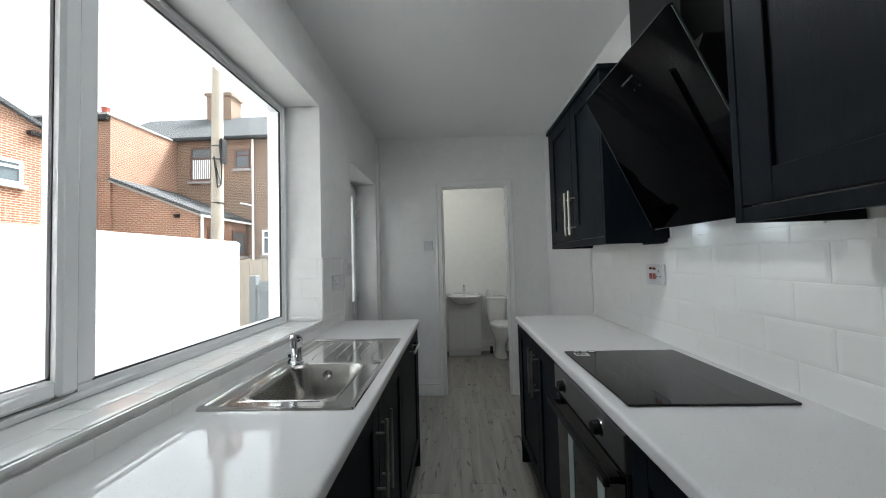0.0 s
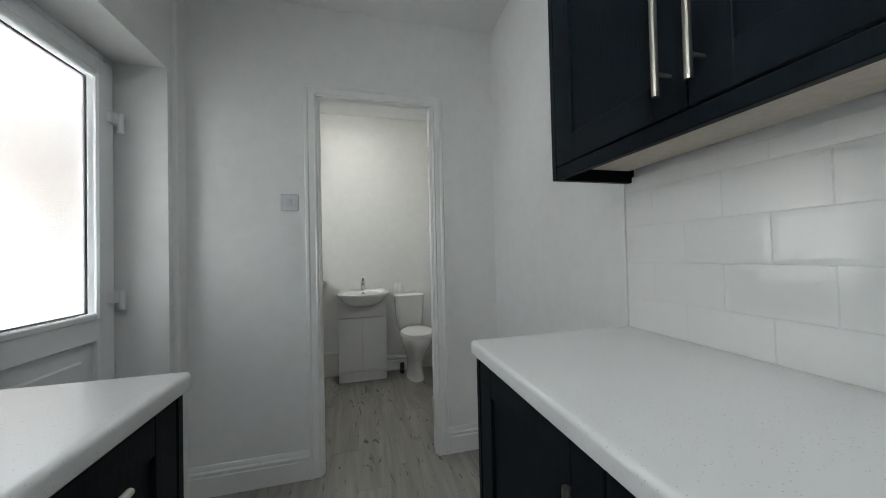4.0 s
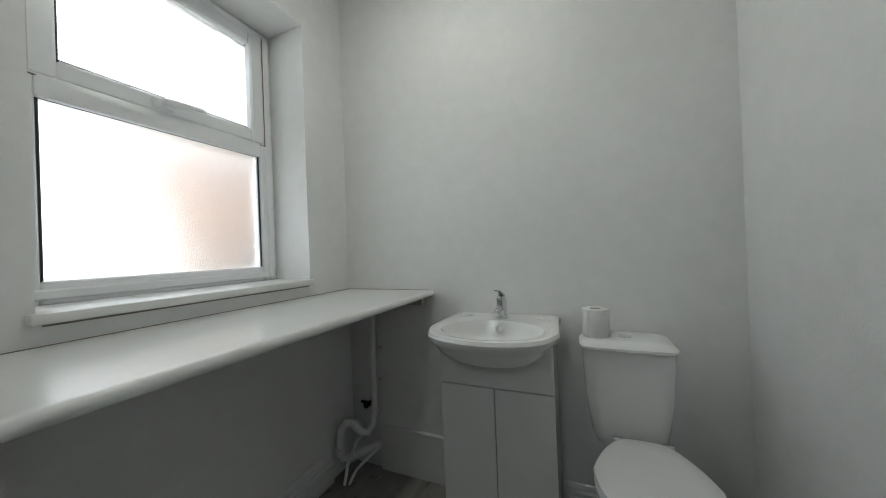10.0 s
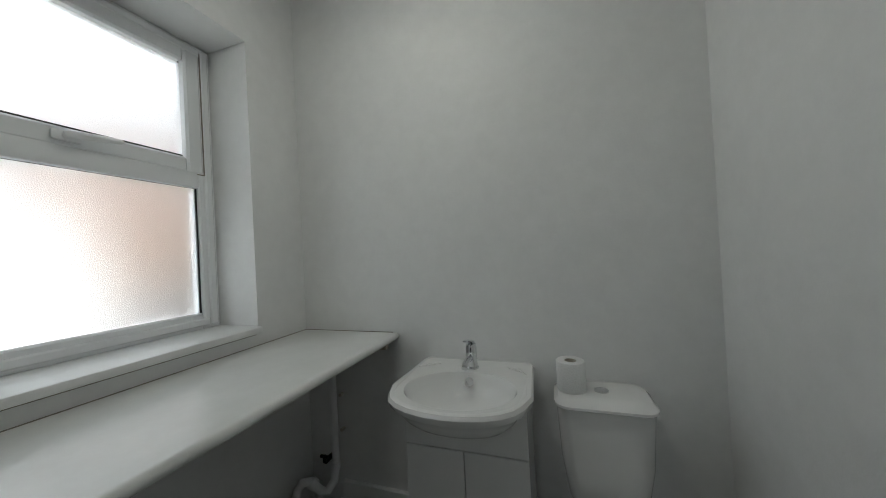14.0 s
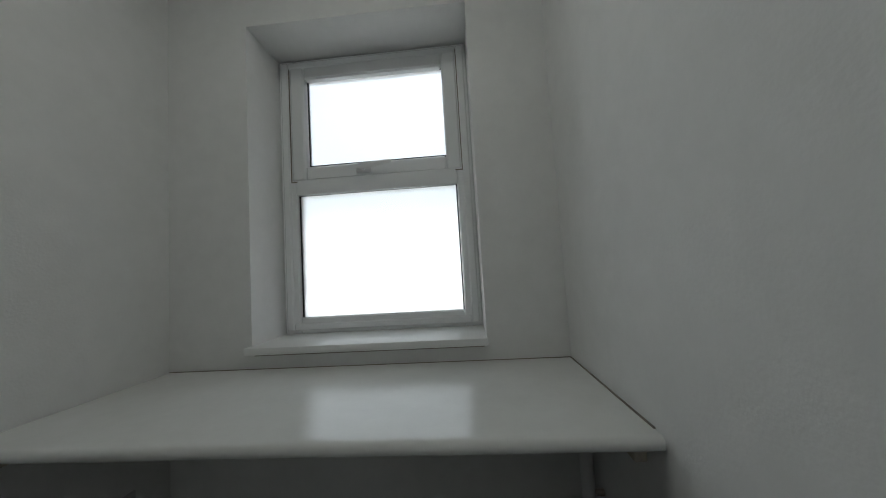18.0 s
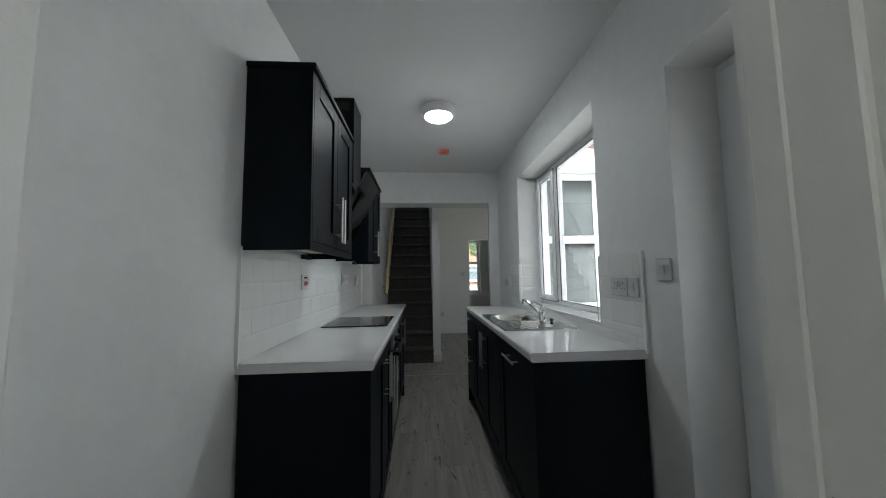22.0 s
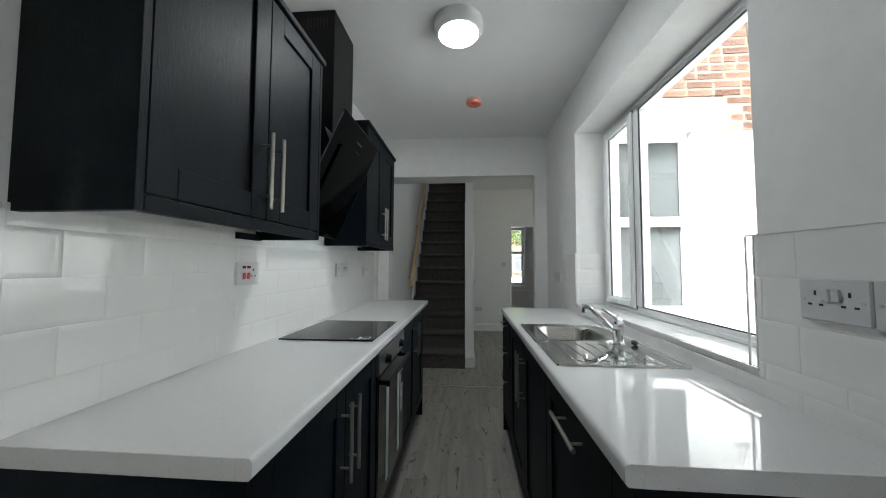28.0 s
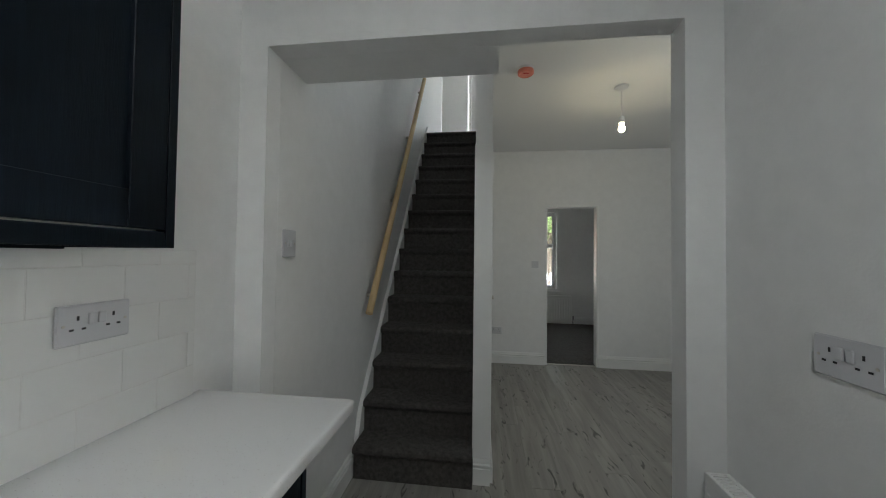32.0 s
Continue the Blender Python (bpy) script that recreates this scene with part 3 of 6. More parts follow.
# front-room window
fw = tagged(thing("window_4", (-0.72, FY - 0.1, 0.67), "white plastic front room window", "window"), kind="structure")
part("window_frame", swap(ring(FW[0], FW[1], FW[2], FW[3], 0.07, FY - 0.18, FY - 0.10, 0.006)), UPVC, fw)
part("transom", box(FW[0] + 0.07, FW[1] - 0.07, FY - 0.175, FY - 0.095, 1.55, 1.615, 0.006), UPVC, fw)
light_pane(fw, FW[0] + 0.072, FW[1] - 0.072, 1.617, FW[3] - 0.072, FY - 0.14, CLEAR, swap)
light_pane(fw, FW[0] + 0.072, FW[1] - 0.072, FW[2] + 0.072, 1.548, FY - 0.14, CLEAR, swap)
structure("window_sill_front", box(FW[0] - 0.05, FW[1] + 0.05, FY - 0.097, FY + 0.07, 0.642, 0.669, 0.005), GLOSS, "white gloss window board", "window sill")

# ---- kitchen units ----
def bar_handle(parent, a, b, out):
    """A round bar handle from a to b, standing off its door by the vector out."""
    a, b, o = Vector(a), Vector(b), Vector(out)
    d = (b - a).normalized()
    ln = (b - a).length
    bm = merge(rod(a + o, b + o, 0.006, 10), rod(a + d * ln * 0.17, a + d * ln * 0.17 + o, 0.004, 8), rod(b - d * ln * 0.17, b - d * ln * 0.17 + o, 0.004, 8))
    return part("handle", bm, NICKEL, parent, "brushed metal bar handle")


def shaker(parent, x, out, y0, y1, z0, z1, name="door", rail=0.068):
    """A framed door whose front lies at x and faces out (+1 or -1) along x."""
    t = 0.02
    xa, xb = sorted((x, x - out * t))
    bm = merge(box(xa, xb, y0, y0 + rail, z0, z1, 0.0015), box(xa, xb, y1 - rail, y1, z0, z1, 0.0015),
               box(xa, xb, y0 + rail, y1 - rail, z0, z0 + rail, 0.0015), box(xa, xb, y0 + rail, y1 - rail, z1 - rail, z1, 0.0015))
    d = part(name, bm, NAVY, parent)
    xc, xd = sorted((x - out * 0.009, x - out * 0.017))
    part("panel", box(xc, xd, y0 + rail - 0.003, y1 - rail + 0.003, z0 + rail - 0.003, z1 - rail + 0.003), NAVY, d)
    return d


XF, XB = 0.787, 1.270          # right run: door fronts and back
LF, LB = 0.136, XL + 0.014     # left run: door fronts and back
WT = 0.915


def base_unit(name, x_front, x_back, out, y0, y1, label, fronts, end0=False, end1=False):
    u = thing(name, ((x_front + x_back) / 2, (y0 + y1) / 2, 0), label, "base cabinet", "kitchen base units")
    xa, xb = sorted((x_front - out * 0.0215, x_back))
    if name == "sink_cabinet":
        part("body", merge(box(xa, xb, y0 + 0.001, y1 - 0.001, 0.14, 0.72), box(xa, xa + 0.02, y0 + 0.001, y1 - 0.001, 0.72, 0.875), box(xb - 0.02, xb, y0 + 0.001, y1 - 0.001, 0.72, 0.875)), NAVY, u)
    else:
        part("body", box(xa, xb, y0 + 0.001, y1 - 0.001, 0.14, 0.875), NAVY, u)
    pa, pb = sorted((x_front - out * 0.065, x_front - out * 0.08))
    part("plinth", box(pa, pb, y0 + 0.001, y1 - 0.001, 0.0, 0.139), NAVY, u, "dark plinth board")
    for k, at in ((end0, y0), (end1, y1)):
        if k:
            ea, eb = sorted((x_front + out * 0.002, x_back))
            part("end_panel", box(ea, eb, *( (at - 0.018, at) if k < 0 else (at, at + 0.018)), 0.0, 0.875, 0.001), NAVY, u)
    if fronts:
        fronts(u)
    return u


def pair(x, out, y0, y1, z0, z1, split, handle_z, gap=0.034):
    def make(u):
        a = shaker(u, x, out, y0 + 0.0015, split - 0.0015, z0, z1)
        b = shaker(u, x, out, split + 0.0015, y1 - 0.0015, z0, z1)
        bar_handle(a, (x, split - gap, handle_z[0]), (x, split - gap, handle_z[1]), (out * 0.033, 0, 0))
        bar_handle(b, (x, split + gap, handle_z[0]), (x, split + gap, handle_z[1]), (out * 0.033, 0, 0))
        return (a, b)
    return make


base_unit("base_cabinet", XF, XB, -1, 1.446, 2.228, "dark navy two-door base unit with bar handles", pair(XF, -1, 1.446, 2.228, 0.142, 0.868, 1.785, (0.60, 0.83)), False, 1)
base_unit("base_cabinet", XF, XB, -1, 0.06, 0.912, "dark navy two-door base unit beside the oven", pair(XF, -1, 0.06, 0.912, 0.142, 0.868, 0.47, (0.60, 0.83)), -1, False)
base_unit("sink_cabinet", LF, LB, 1, 0.665, 1.600, "dark navy two-door sink base unit", pair(LF, 1, 0.665, 1.600, 0.142, 0.868, 1.15, (0.565, 0.815)))


def appliance(u):
    d = shaker(u, LF, 1, 1.6025, 2.1905, 0.142, 0.868)
    bar_handle(d, (LF, 1.80, 0.815), (LF, 2.00, 0.815), (0.033, 0, 0))
    return (d,)


base_unit("integrated_appliance", LF, LB, 1, 1.601, 2.192, "dark navy integrated appliance door with a bar handle", appliance, False, 1)


def drawers(u):
    out = []
    for z0, z1 in ((0.687, 0.868), (0.493, 0.684), (0.142, 0.490)):
        d = part("drawer_front", box(LF - 0.02, LF, 0.2515, 0.6635, z0, z1, 0.002), NAVY, u)
        part("panel_line", ring(0.29, 0.625, z0 + 0.035, z1 - 0.035, 0.006, LF - 0.001, LF + 0.002, 0.001), NAVY, d)
        bar_handle(d, (LF, 0.33, z1 - 0.04), (LF, 0.56, z1 - 0.04), (0.033, 0, 0))
        out.append(d)
    return out


base_unit("drawer_cabinet", LF, LB, 1, 0.25, 0.664, "dark navy drawer unit with three bar handles", drawers, -1, False)


def worktop(name, x_front, x_back, out, y0, y1, label, hole=None):
    """A laminate top with a rounded front edge; hole: x0, x1, y0, y1 cut through."""
    zt, zb = WT, WT - 0.038
    r = 0.010
    nose = [(x_front - out * 0.03, zb), (x_front - out * r * 0.6, zb), (x_front - out * r * 0.1, zb + r * 0.5)]
    nose += [(x_front - out * (r - r * math.cos(a)), zt - r + r * math.sin(a)) for a in (0, 0.4, 0.8, 1.2, math.pi / 2)]
    nose += [(x_front - out * 0.03, zt)]
    xf = x_front - out * 0.03
    if not hole:
        xa, xb = sorted((xf, x_back))
        bm = box(xa, xb, y0, y1, zb, zt)
    else:
        h0, h1, k0, k1 = hole
        bm = merge(box(x_back, xf, y0, k0, zb, zt), box(x_back, xf, k1, y1, zb, zt), box(x_back, h0, k0, k1, zb, zt), box(h1, xf, k0, k1, zb, zt))
    t = thing(name, ((x_front + x_back) / 2, (y0 + y1) / 2, zb), label, "worktop")
    part("top", bm, WORKTOP, t)
    part("front_edge", extrude(nose, "y", y0, y1), WORKTOP, t, "rounded laminate front edge")
    xa, xb = sorted((xf, x_back))
    for y, s in ((y0, -1), (y1, 1)):
        part("end_strip", box(xa, xb, *sorted((y, y + s * 0.0008)), zb, zt - 0.0008), WORKTOP, t)
    return t


worktop("worktop_hob_side", 0.772, 1.283, -1, -0.198, 2.248, "white speckled laminate worktop along the hob wall")
worktop("worktop_sink_side", 0.152, XL + 0.002, 1, 0.228, 2.212, "white speckled laminate worktop with an inset sink", (-0.24, 0.07, 0.985, 1.35))
whole("corner_shelf_bracket", box(1.2, 1.26, -0.18, -0.15, 0.80, 0.876, 0.003), GLOSS, "small white support batten under the worktop", "bracket")


# ---- oven and hob ----
INK = material("black_print", (0.02, 0.02, 0.02), 0.5)
LABEL = material("printed_label", (0.75, 0.75, 0.74), 0.4)
SHIFT = Vector((0, 0.032, 0.015))
FASCIA = material("brushed_steel_fascia", (0.36, 0.36, 0.365), 0.32, 1.0, vary=0.08, scale=30, stretch=(1, 12, 12))
ov = thing("built_in_oven", (0.9, 1.147, 0.14), "built-in steel and black glass oven with taped door", "oven")
part("housing", box(0.83, 1.26, 0.885, 1.410, 0.15, 0.858), BLACK, ov)
part("control_panel", box(0.775, 0.83, 0.882, 1.412, 0.763, 0.856, 0.002), FASCIA, ov, "brushed steel control panel")
for y in (1.01, 1.30):
    at = Matrix.Translation((0.775, y, 0.808)) @ Matrix.Rotation(radians(-90), 4, "Y")
    k = part("knob", moved(lathe([(0.0215, 0), (0.0215, 0.003), (0.0185, 0.005), (0.0180, 0.020), (0.0165, 0.022), (0, 0.0222)], (0, 0, 0), 24), at), BLACK, ov, "black control knob")
    part("bezel", moved(lathe([(0.0238, 0), (0.0238, 0.0025), (0.022, 0.0035), (0.0215, 0.0)], (0, 0, 0), 24), at), CHROME, k, "chrome ring")
    part("cap", moved(lathe([(0.0155, 0.0215), (0.0150, 0.0235), (0, 0.0240)], (0, 0, 0), 24), at), BLACK, k)
    part("pointer", box(0.7500, 0.7512, y - 0.001, y + 0.001, 0.809, 0.822), INK, k)
od = part("oven_door", box(0.782, 0.829, 0.884, 1.411, 0.20, 0.758, 0.003), BLACK, ov)
part("door_glass", box(0.7785, 0.7825, 0.892, 1.403, 0.21, 0.75, 0.001), BLACKGLASS, od)
part("oven_handle", merge(box(0.735, 0.752, 0.905, 1.39, 0.715, 0.74, 0.004), box(0.75, 0.78, 0.915, 0.94, 0.718, 0.737, 0.002), box(0.75, 0.78, 1.355, 1.38, 0.718, 0.737, 0.002)), BLACK, od, "black bar handle")
WHITEFOIL = material("pale_protective_strip", (0.50, 0.58, 0.56), 0.45, vary=0.1, scale=20)
RED = material("red_print", (0.55, 0.03, 0.02), 0.4)
for y in (1.00, 1.235):
    part("packing_strip", box(0.7755, 0.778, y, y + 0.045, 0.26, 0.68, 0.0005), WHITEFOIL, od, "pale packing strip behind the glass")
st = part("energy_label", box(0.7772, 0.7784, 0.905, 0.962, 0.42, 0.64), LABEL, od, "printed energy label")
part("label_heading", box(0.7766, 0.7774, 0.907, 0.960, 0.57, 0.638), INK, st)
part("label_mark", box(0.7762, 0.7768, 0.945, 0.957, 0.59, 0.625), RED, st)
for k in range(7):
    part("label_bar", box(0.7766, 0.7774, 0.910, 0.930 + 0.004 * (k % 4), 0.43 + 0.018 * k, 0.437 + 0.018 * k), INK, st)
part("lower_trim", box(0.785, 0.83, 0.884, 1.411, 0.142, 0.196, 0.002), NAVY, ov)

SHIFT = Vector((0, 0, 0))
hob = thing("ceramic_hob", (1.02, 1.145, 0.9), "black ceramic glass hob with a sticker at the corner", "hob")
part("glass_plate", box(0.810, 1.228, 0.955, 1.425, WT + 0.001, WT + 0.007, 0.002), BLACKGLASS, hob)
hs = part("sticker", box(0.835, 0.925, 1.400, 1.422, WT + 0.0072, WT + 0.0078), INK, hob, "black printed sticker")
hl = part("label", box(0.835, 0.885, 1.360, 1.397, WT + 0.0072, WT + 0.0078), LABEL, hob, "white printed label")
for k in range(6):
    part("label_bar", box(0.839, 0.880 - 0.006 * (k % 3), 1.365 + 0.005 * k, 1.3672 + 0.005 * k, WT + 0.0079, WT + 0.0083), INK, hl)
for k in range(3):
    part("label_bar", box(0.84 + 0.03 * k, 0.86 + 0.03 * k, 1.405, 1.410, WT + 0.0079, WT + 0.0083), LABEL, hs)
RINGS = material("grey_hob_marking", (0.05, 0.05, 0.052), 0.2)

# ---- wall units and cooker hood ----
XW = 1.022


def wall_unit(y0, y1, z0, z1, split, hz, label):
    u = thing("wall_cabinet", ((XW + XR) / 2, (y0 + y1) / 2, z0), label, "wall cabinet", "kitchen wall units")
    part("body", box(XW + 0.0215, XR - 0.001, y0 + 0.0185, y1 - 0.0185, z0 + 0.044, z1 - 0.012), NAVY, u)
    part("end_panel", box(XW, XR - 0.001, y0, y0 + 0.018, z0, z1 - 0.012, 0.001), NAVY, u)
    part("end_panel", box(XW, XR - 0.001, y1 - 0.018, y1, z0, z1 - 0.012, 0.001), NAVY, u)
    part("pelmet", box(XW + 0.001, XW + 0.021, y0 + 0.0185, y1 - 0.0185, z0, z0 + 0.032, 0.002), NAVY, u)
    part("cornice", box(XW - 0.012, XR - 0.001, y0 - 0.01, y1 + 0.01, z1 - 0.0115, z1 + 0.012, 0.003), NAVY, u)
    part("underside", box(XW + 0.022, XR - 0.02, y0 + 0.0190, y1 - 0.0190, z0 + 0.034, z0 + 0.0435), PINE2, u, "pale chipboard underside")
    part("fixing_rail", box(XR - 0.028, XR - 0.012, y0 + 0.0190, y0 + 0.15, z0 - 0.004, z0 + 0.02), NAVY, u)
    pair(XW, -1, y0 + 0.0185, y1 - 0.0185, z0 + 0.036, z1 - 0.014, split, hz, 0.029)(u)
    return u


PINE2 = material("pale_chipboard", (0.55, 0.50, 0.42), 0.6, vary=0.15, scale=60)
wall_unit(1.495, 2.238, 1.342, 2.094, 1.848, (1.405, 1.635), "dark navy two-door wall unit with bar handles")
wall_unit(0.150, 0.872, 1.358, 2.120, 0.511, (1.418, 1.645), "dark navy two-door wall unit with bar handles")

DARKSTEEL = material("dark_filter_steel", (0.10, 0.10, 0.105), 0.45, 1.0, vary=0.1, scale=20)
GLASSEDGE = material("polished_glass_edge", (0.16, 0.18, 0.18), 0.15, vary=0.1, scale=30)
HOODGLASS = material("smoked_black_glass", (0.002, 0.002, 0.0025), 0.04, spec=0.05)
SHIFT = Vector((0, 0.04, 0))
hd = thing("cooker_hood", (1.1, 1.145, 1.4), "angled black glass cooker hood with lit spotlights", "cooker hood")
part("chimney", box(1.055, XR - 0.001, 1.012, 1.268, 1.85, HC - 0.002, 0.002), BLACK, hd, "black enamelled flue cover")
for side_y in (1.0115, 1.2685):
    for k in range(7):
        part("vent_slot", box(1.09 + 0.016 * k, 1.097 + 0.016 * k, side_y - 0.001, side_y + 0.001, 2.40, 2.452), GASKET, hd)
part("chimney_top", box(1.062, XR - 0.003, 1.019, 1.261, 2.30, HC - 0.001, 0.002), BLACK, hd)
part("hood_body", extrude([(1.272, 1.41), (1.195, 1.41), (1.03, 1.80), (1.055, 1.87), (1.272, 1.87)], "y", 0.935, 1.355), BLACK, hd)
gl0, gl1 = Vector((1.185, 0, 1.405)), Vector((0.945, 0, 1.925))
gd = (gl1 - gl0).normalized()
gn = Vector((-gd.z, 0, gd.x))


def slab(y0, y1, a, b, off, th, corner=0.012):
    """A glass sheet on the hood's slope from a to b along it."""
    pts = []
    for cy, ca, q in ((y0 + corner, a + corner, 2), (y1 - corner, a + corner, 3), (y1 - corner, b - corner, 0), (y0 + corner, b - corner, 1)):
        for k in range(4):
            w = (q + k / 3) * math.pi / 2
            pts.append((cy + corner * math.cos(w), ca + corner * math.sin(w)))
    def at(o):
        return [gl0 + gd * s + gn * o + Vector((0, y, 0)) for y, s in pts]
    return loft([at(off), at(off + th)])


part("glass_front", slab(0.888, 1.402, -0.012, 0.572, 0.0, 0.006), HOODGLASS, hd)
for a, b, c, d in ((0.8872, 0.8888, 0.0, 0.56), (1.4012, 1.4028, 0.0, 0.56), (0.90, 1.39, -0.0132, -0.0116), (0.90, 1.39, 0.5716, 0.5732)):
    part("polished_edge", slab(a, b, c, d, 0.0005, 0.0058, 0.0006), GLASSEDGE, hd, "thin polished glass edge")
part("centre_panel", slab(0.972, 1.318, 0.075, 0.44, 0.0075, 0.008), HOODGLASS, hd)
part("name_plate", slab(1.11, 1.175, 0.503, 0.509, 0.0062, 0.0006, 0.001), RINGS, hd, "small grey maker's mark")
for k in range(2):
    part("touch_mark", slab(1.10 + 0.028 * k, 1.106 + 0.028 * k, 0.462, 0.468, 0.0062, 0.0006, 0.001), RINGS, hd)
part("grease_filter", box(1.2, 1.268, 0.95, 1.34, 1.406, 1.4098, 0.001), DARKSTEEL, hd, "dark metal grease filter")
SPOT = glowing("hood_spot", (0.85, 0.93, 1.0), 3)
for y in (1.01, 1.27):
    part("spot_ring", lathe([(0.0165, -0.0005), (0.0225, -0.003), (0.024, 0.0)], (1.238, y, 1.4065), 24), CHROME, hd, "chrome lamp ring")
    part("spotlight", lathe([(0.0, -0.003), (0.015, -0.003), (0.0165, 0.0)], (1.238, y, 1.4065), 24), SPOT, hd, "lit round spotlight")

SHIFT = Vector((0, 0, 0))
# ---- sink and tap ----
REDP = material("red_switch", (0.45, 0.06, 0.04), 0.3)

sk = thing("kitchen_sink", (-0.12, 1.26, WT), "stainless steel sink with a ribbed drainer", "sink")


def rrect(x0, x1, y0, y1, r, z, n=6):
    pts = []
    for cx, cy, q in ((x1 - r, y1 - r, 0), (x0 + r, y1 - r, 1), (x0 + r, y0 + r, 2), (x1 - r, y0 + r, 3)):
        for k in range(n):
            a = (q + k / (n - 1)) * math.pi / 2
            pts.append(Vector((cx + r * math.cos(a), cy + r * math.sin(a), z)))
    return pts


S0, S1, T0, T1 = -0.302, 0.121, 0.955, 1.692
bx = (-0.222, 0.055, 1.003, 1.335)
rim = merge(loft([rrect(S0, S1, T0, T1, 0.012, WT + 0.0005), rrect(S0 + 0.002, S1 - 0.002, T0 + 0.002, T1 - 0.002, 0.012, WT + 0.006), rrect(S0 + 0.014, S1 - 0.014, T0 + 0.014, T1 - 0.014, 0.014, WT + 0.006),
                  rrect(S0 + 0.019, S1 - 0.019, T0 + 0.019, T1 - 0.019, 0.016, WT + 0.003)], caps=False),
            box(S0 + 0.018, bx[0], T0 + 0.018, T1 - 0.018, WT + 0.001, WT + 0.003), box(bx[1], S1 - 0.018, T0 + 0.018, T1 - 0.018, WT + 0.001, WT + 0.003),
            box(bx[0], bx[1], T0 + 0.018, bx[2], WT + 0.001, WT + 0.003), box(bx[0], bx[1], bx[3], T1 - 0.018, WT + 0.001, WT + 0.003))
part("rim", merge(rim, loft([rrect(*bx, 0.001, WT + 0.003), rrect(bx[0] + 0.002, bx[1] - 0.002, bx[2] + 0.002, bx[3] - 0.002, 0.05, WT + 0.0045)], caps=False)), SINKSTEEL, sk)
levels = [(0.0, 0.004, 0.05), (0.004, 0.0055, 0.05), (0.010, 0.003, 0.05), (0.016, -0.01, 0.055), (0.024, -0.10, 0.06), (0.034, -0.125, 0.06), (0.06, -0.138, 0.05), (0.10, -0.14, 0.04)]
part("bowl", loft([rrect(bx[0] + i, bx[1] - i, bx[2] + i, bx[3] - i, max(r, 0.02), WT + z) for i, z, r in levels] , caps=False), SATIN, sk)
part("bowl_floor", box(bx[0] + 0.095, bx[1] - 0.095, bx[2] + 0.095, bx[3] - 0.095, WT - 0.143, WT - 0.1398), SATIN, sk)
part("waste", lathe([(0.0, 0.002), (0.03, 0.002), (0.04, 0.004), (0.044, 0.001)], (-0.084, 1.17, WT - 0.14), 24), CHROME, sk, "chrome waste")
part("overflow", moved(lathe([(0.018, 0.0), (0.018, 0.004), (0.012, 0.005), (0.0, 0.005)], (0, 0, 0), 20), Matrix.Translation((-0.09, 1.317, WT - 0.035)) @ Matrix.Rotation(radians(90), 4, "X")), CHROME, sk, "chrome overflow cover")
for k in range(6):
    x = -0.185 + 0.047 * k
    y1 = 1.62
    part("drainer_rib", tube([(x + 0.01, 1.38, WT + 0.0022), (x, 1.42, WT + 0.0026), (x - 0.002, 1.52, WT + 0.003), (x - 0.004, y1, WT + 0.0026), (x - 0.03, y1 + 0.022, WT + 0.0022)], 0.0028, 8), SINKSTEEL, sk)
part("plug_hole_cap", lathe([(0.0195, -0.002), (0.0195, 0.0008), (0.018, 0.0016), (0, 0.0018)], (0.083, 1.338, WT + 0.003), 24), SINKSTEEL, sk, "flat steel tap-hole cover")
CH = material("ball_chain", (0.6, 0.6, 0.6), 0.2, 1.0)
chain = [(-0.19 + 0.02 * math.sin(k * 0.5), 1.315 + 0.022 * math.cos(k * 0.4) - 0.0035 * k * (k > 4), WT + 0.006 - (0.006 * max(0, k - 9))) for k in range(16)]
tagged(part("plug_chain", merge(*[lathe([(0, -0.002), (0.002, 0), (0, 0.002)], p, 6) for p in chain]), CH, sk), kind="stuff")
part("plug", moved(merge(lathe([(0.010, 0), (0.0125, 0.003), (0.013, 0.009), (0.009, 0.012), (0, 0.0125)], (0, 0, 0), 18), tube([(0, 0, 0.011), (0.004, 0, 0.017), (-0.004, 0, 0.017), (0, 0, 0.011)], 0.0013, 6)), Matrix.Translation((-0.268, 1.392, WT + 0.0085)) @ Matrix.Rotation(radians(-35), 4, "X")), GASKET, sk, "black rubber plug on its side")

SHIFT = Vector((0.040, 0.068, 0))
TC = Vector((-0.265, 1.285, WT + 0.002))
tp = thing("kitchen_tap", TC, "chrome lever mixer tap with a swivel spout", "tap")
part("tap_body", lathe([(0.0245, 0.0), (0.0245, 0.004), (0.0205, 0.007), (0.0200, 0.052), (0.0205, 0.054), (0.0205, 0.058), (0.0198, 0.060), (0.0195, 0.076), (0.017, 0.087), (0.010, 0.094), (0, 0.096)], TC, 28), CHROME, tp)
part("collar_line", lathe([(0.0207, 0.0), (0.0211, 0.0008), (0.0207, 0.0016)], TC + Vector((0, 0, 0.0565)), 28), BLACK, tp)
part("spout", tube([TC + Vector(p) for p in ((0.002, -0.012, 0.030), (0.010, -0.034, 0.048), (0.032, -0.082, 0.086), (0.056, -0.132, 0.120), (0.066, -0.154, 0.130), (0.073, -0.170, 0.131), (0.077, -0.178, 0.126))], 0.0105, 14), CHROME, tp)
part("aerator", rod(TC + Vector((0.076, -0.177, 0.127)), TC + Vector((0.077, -0.179, 0.100)), 0.0112, 16, 0.0105), CHROME, tp)
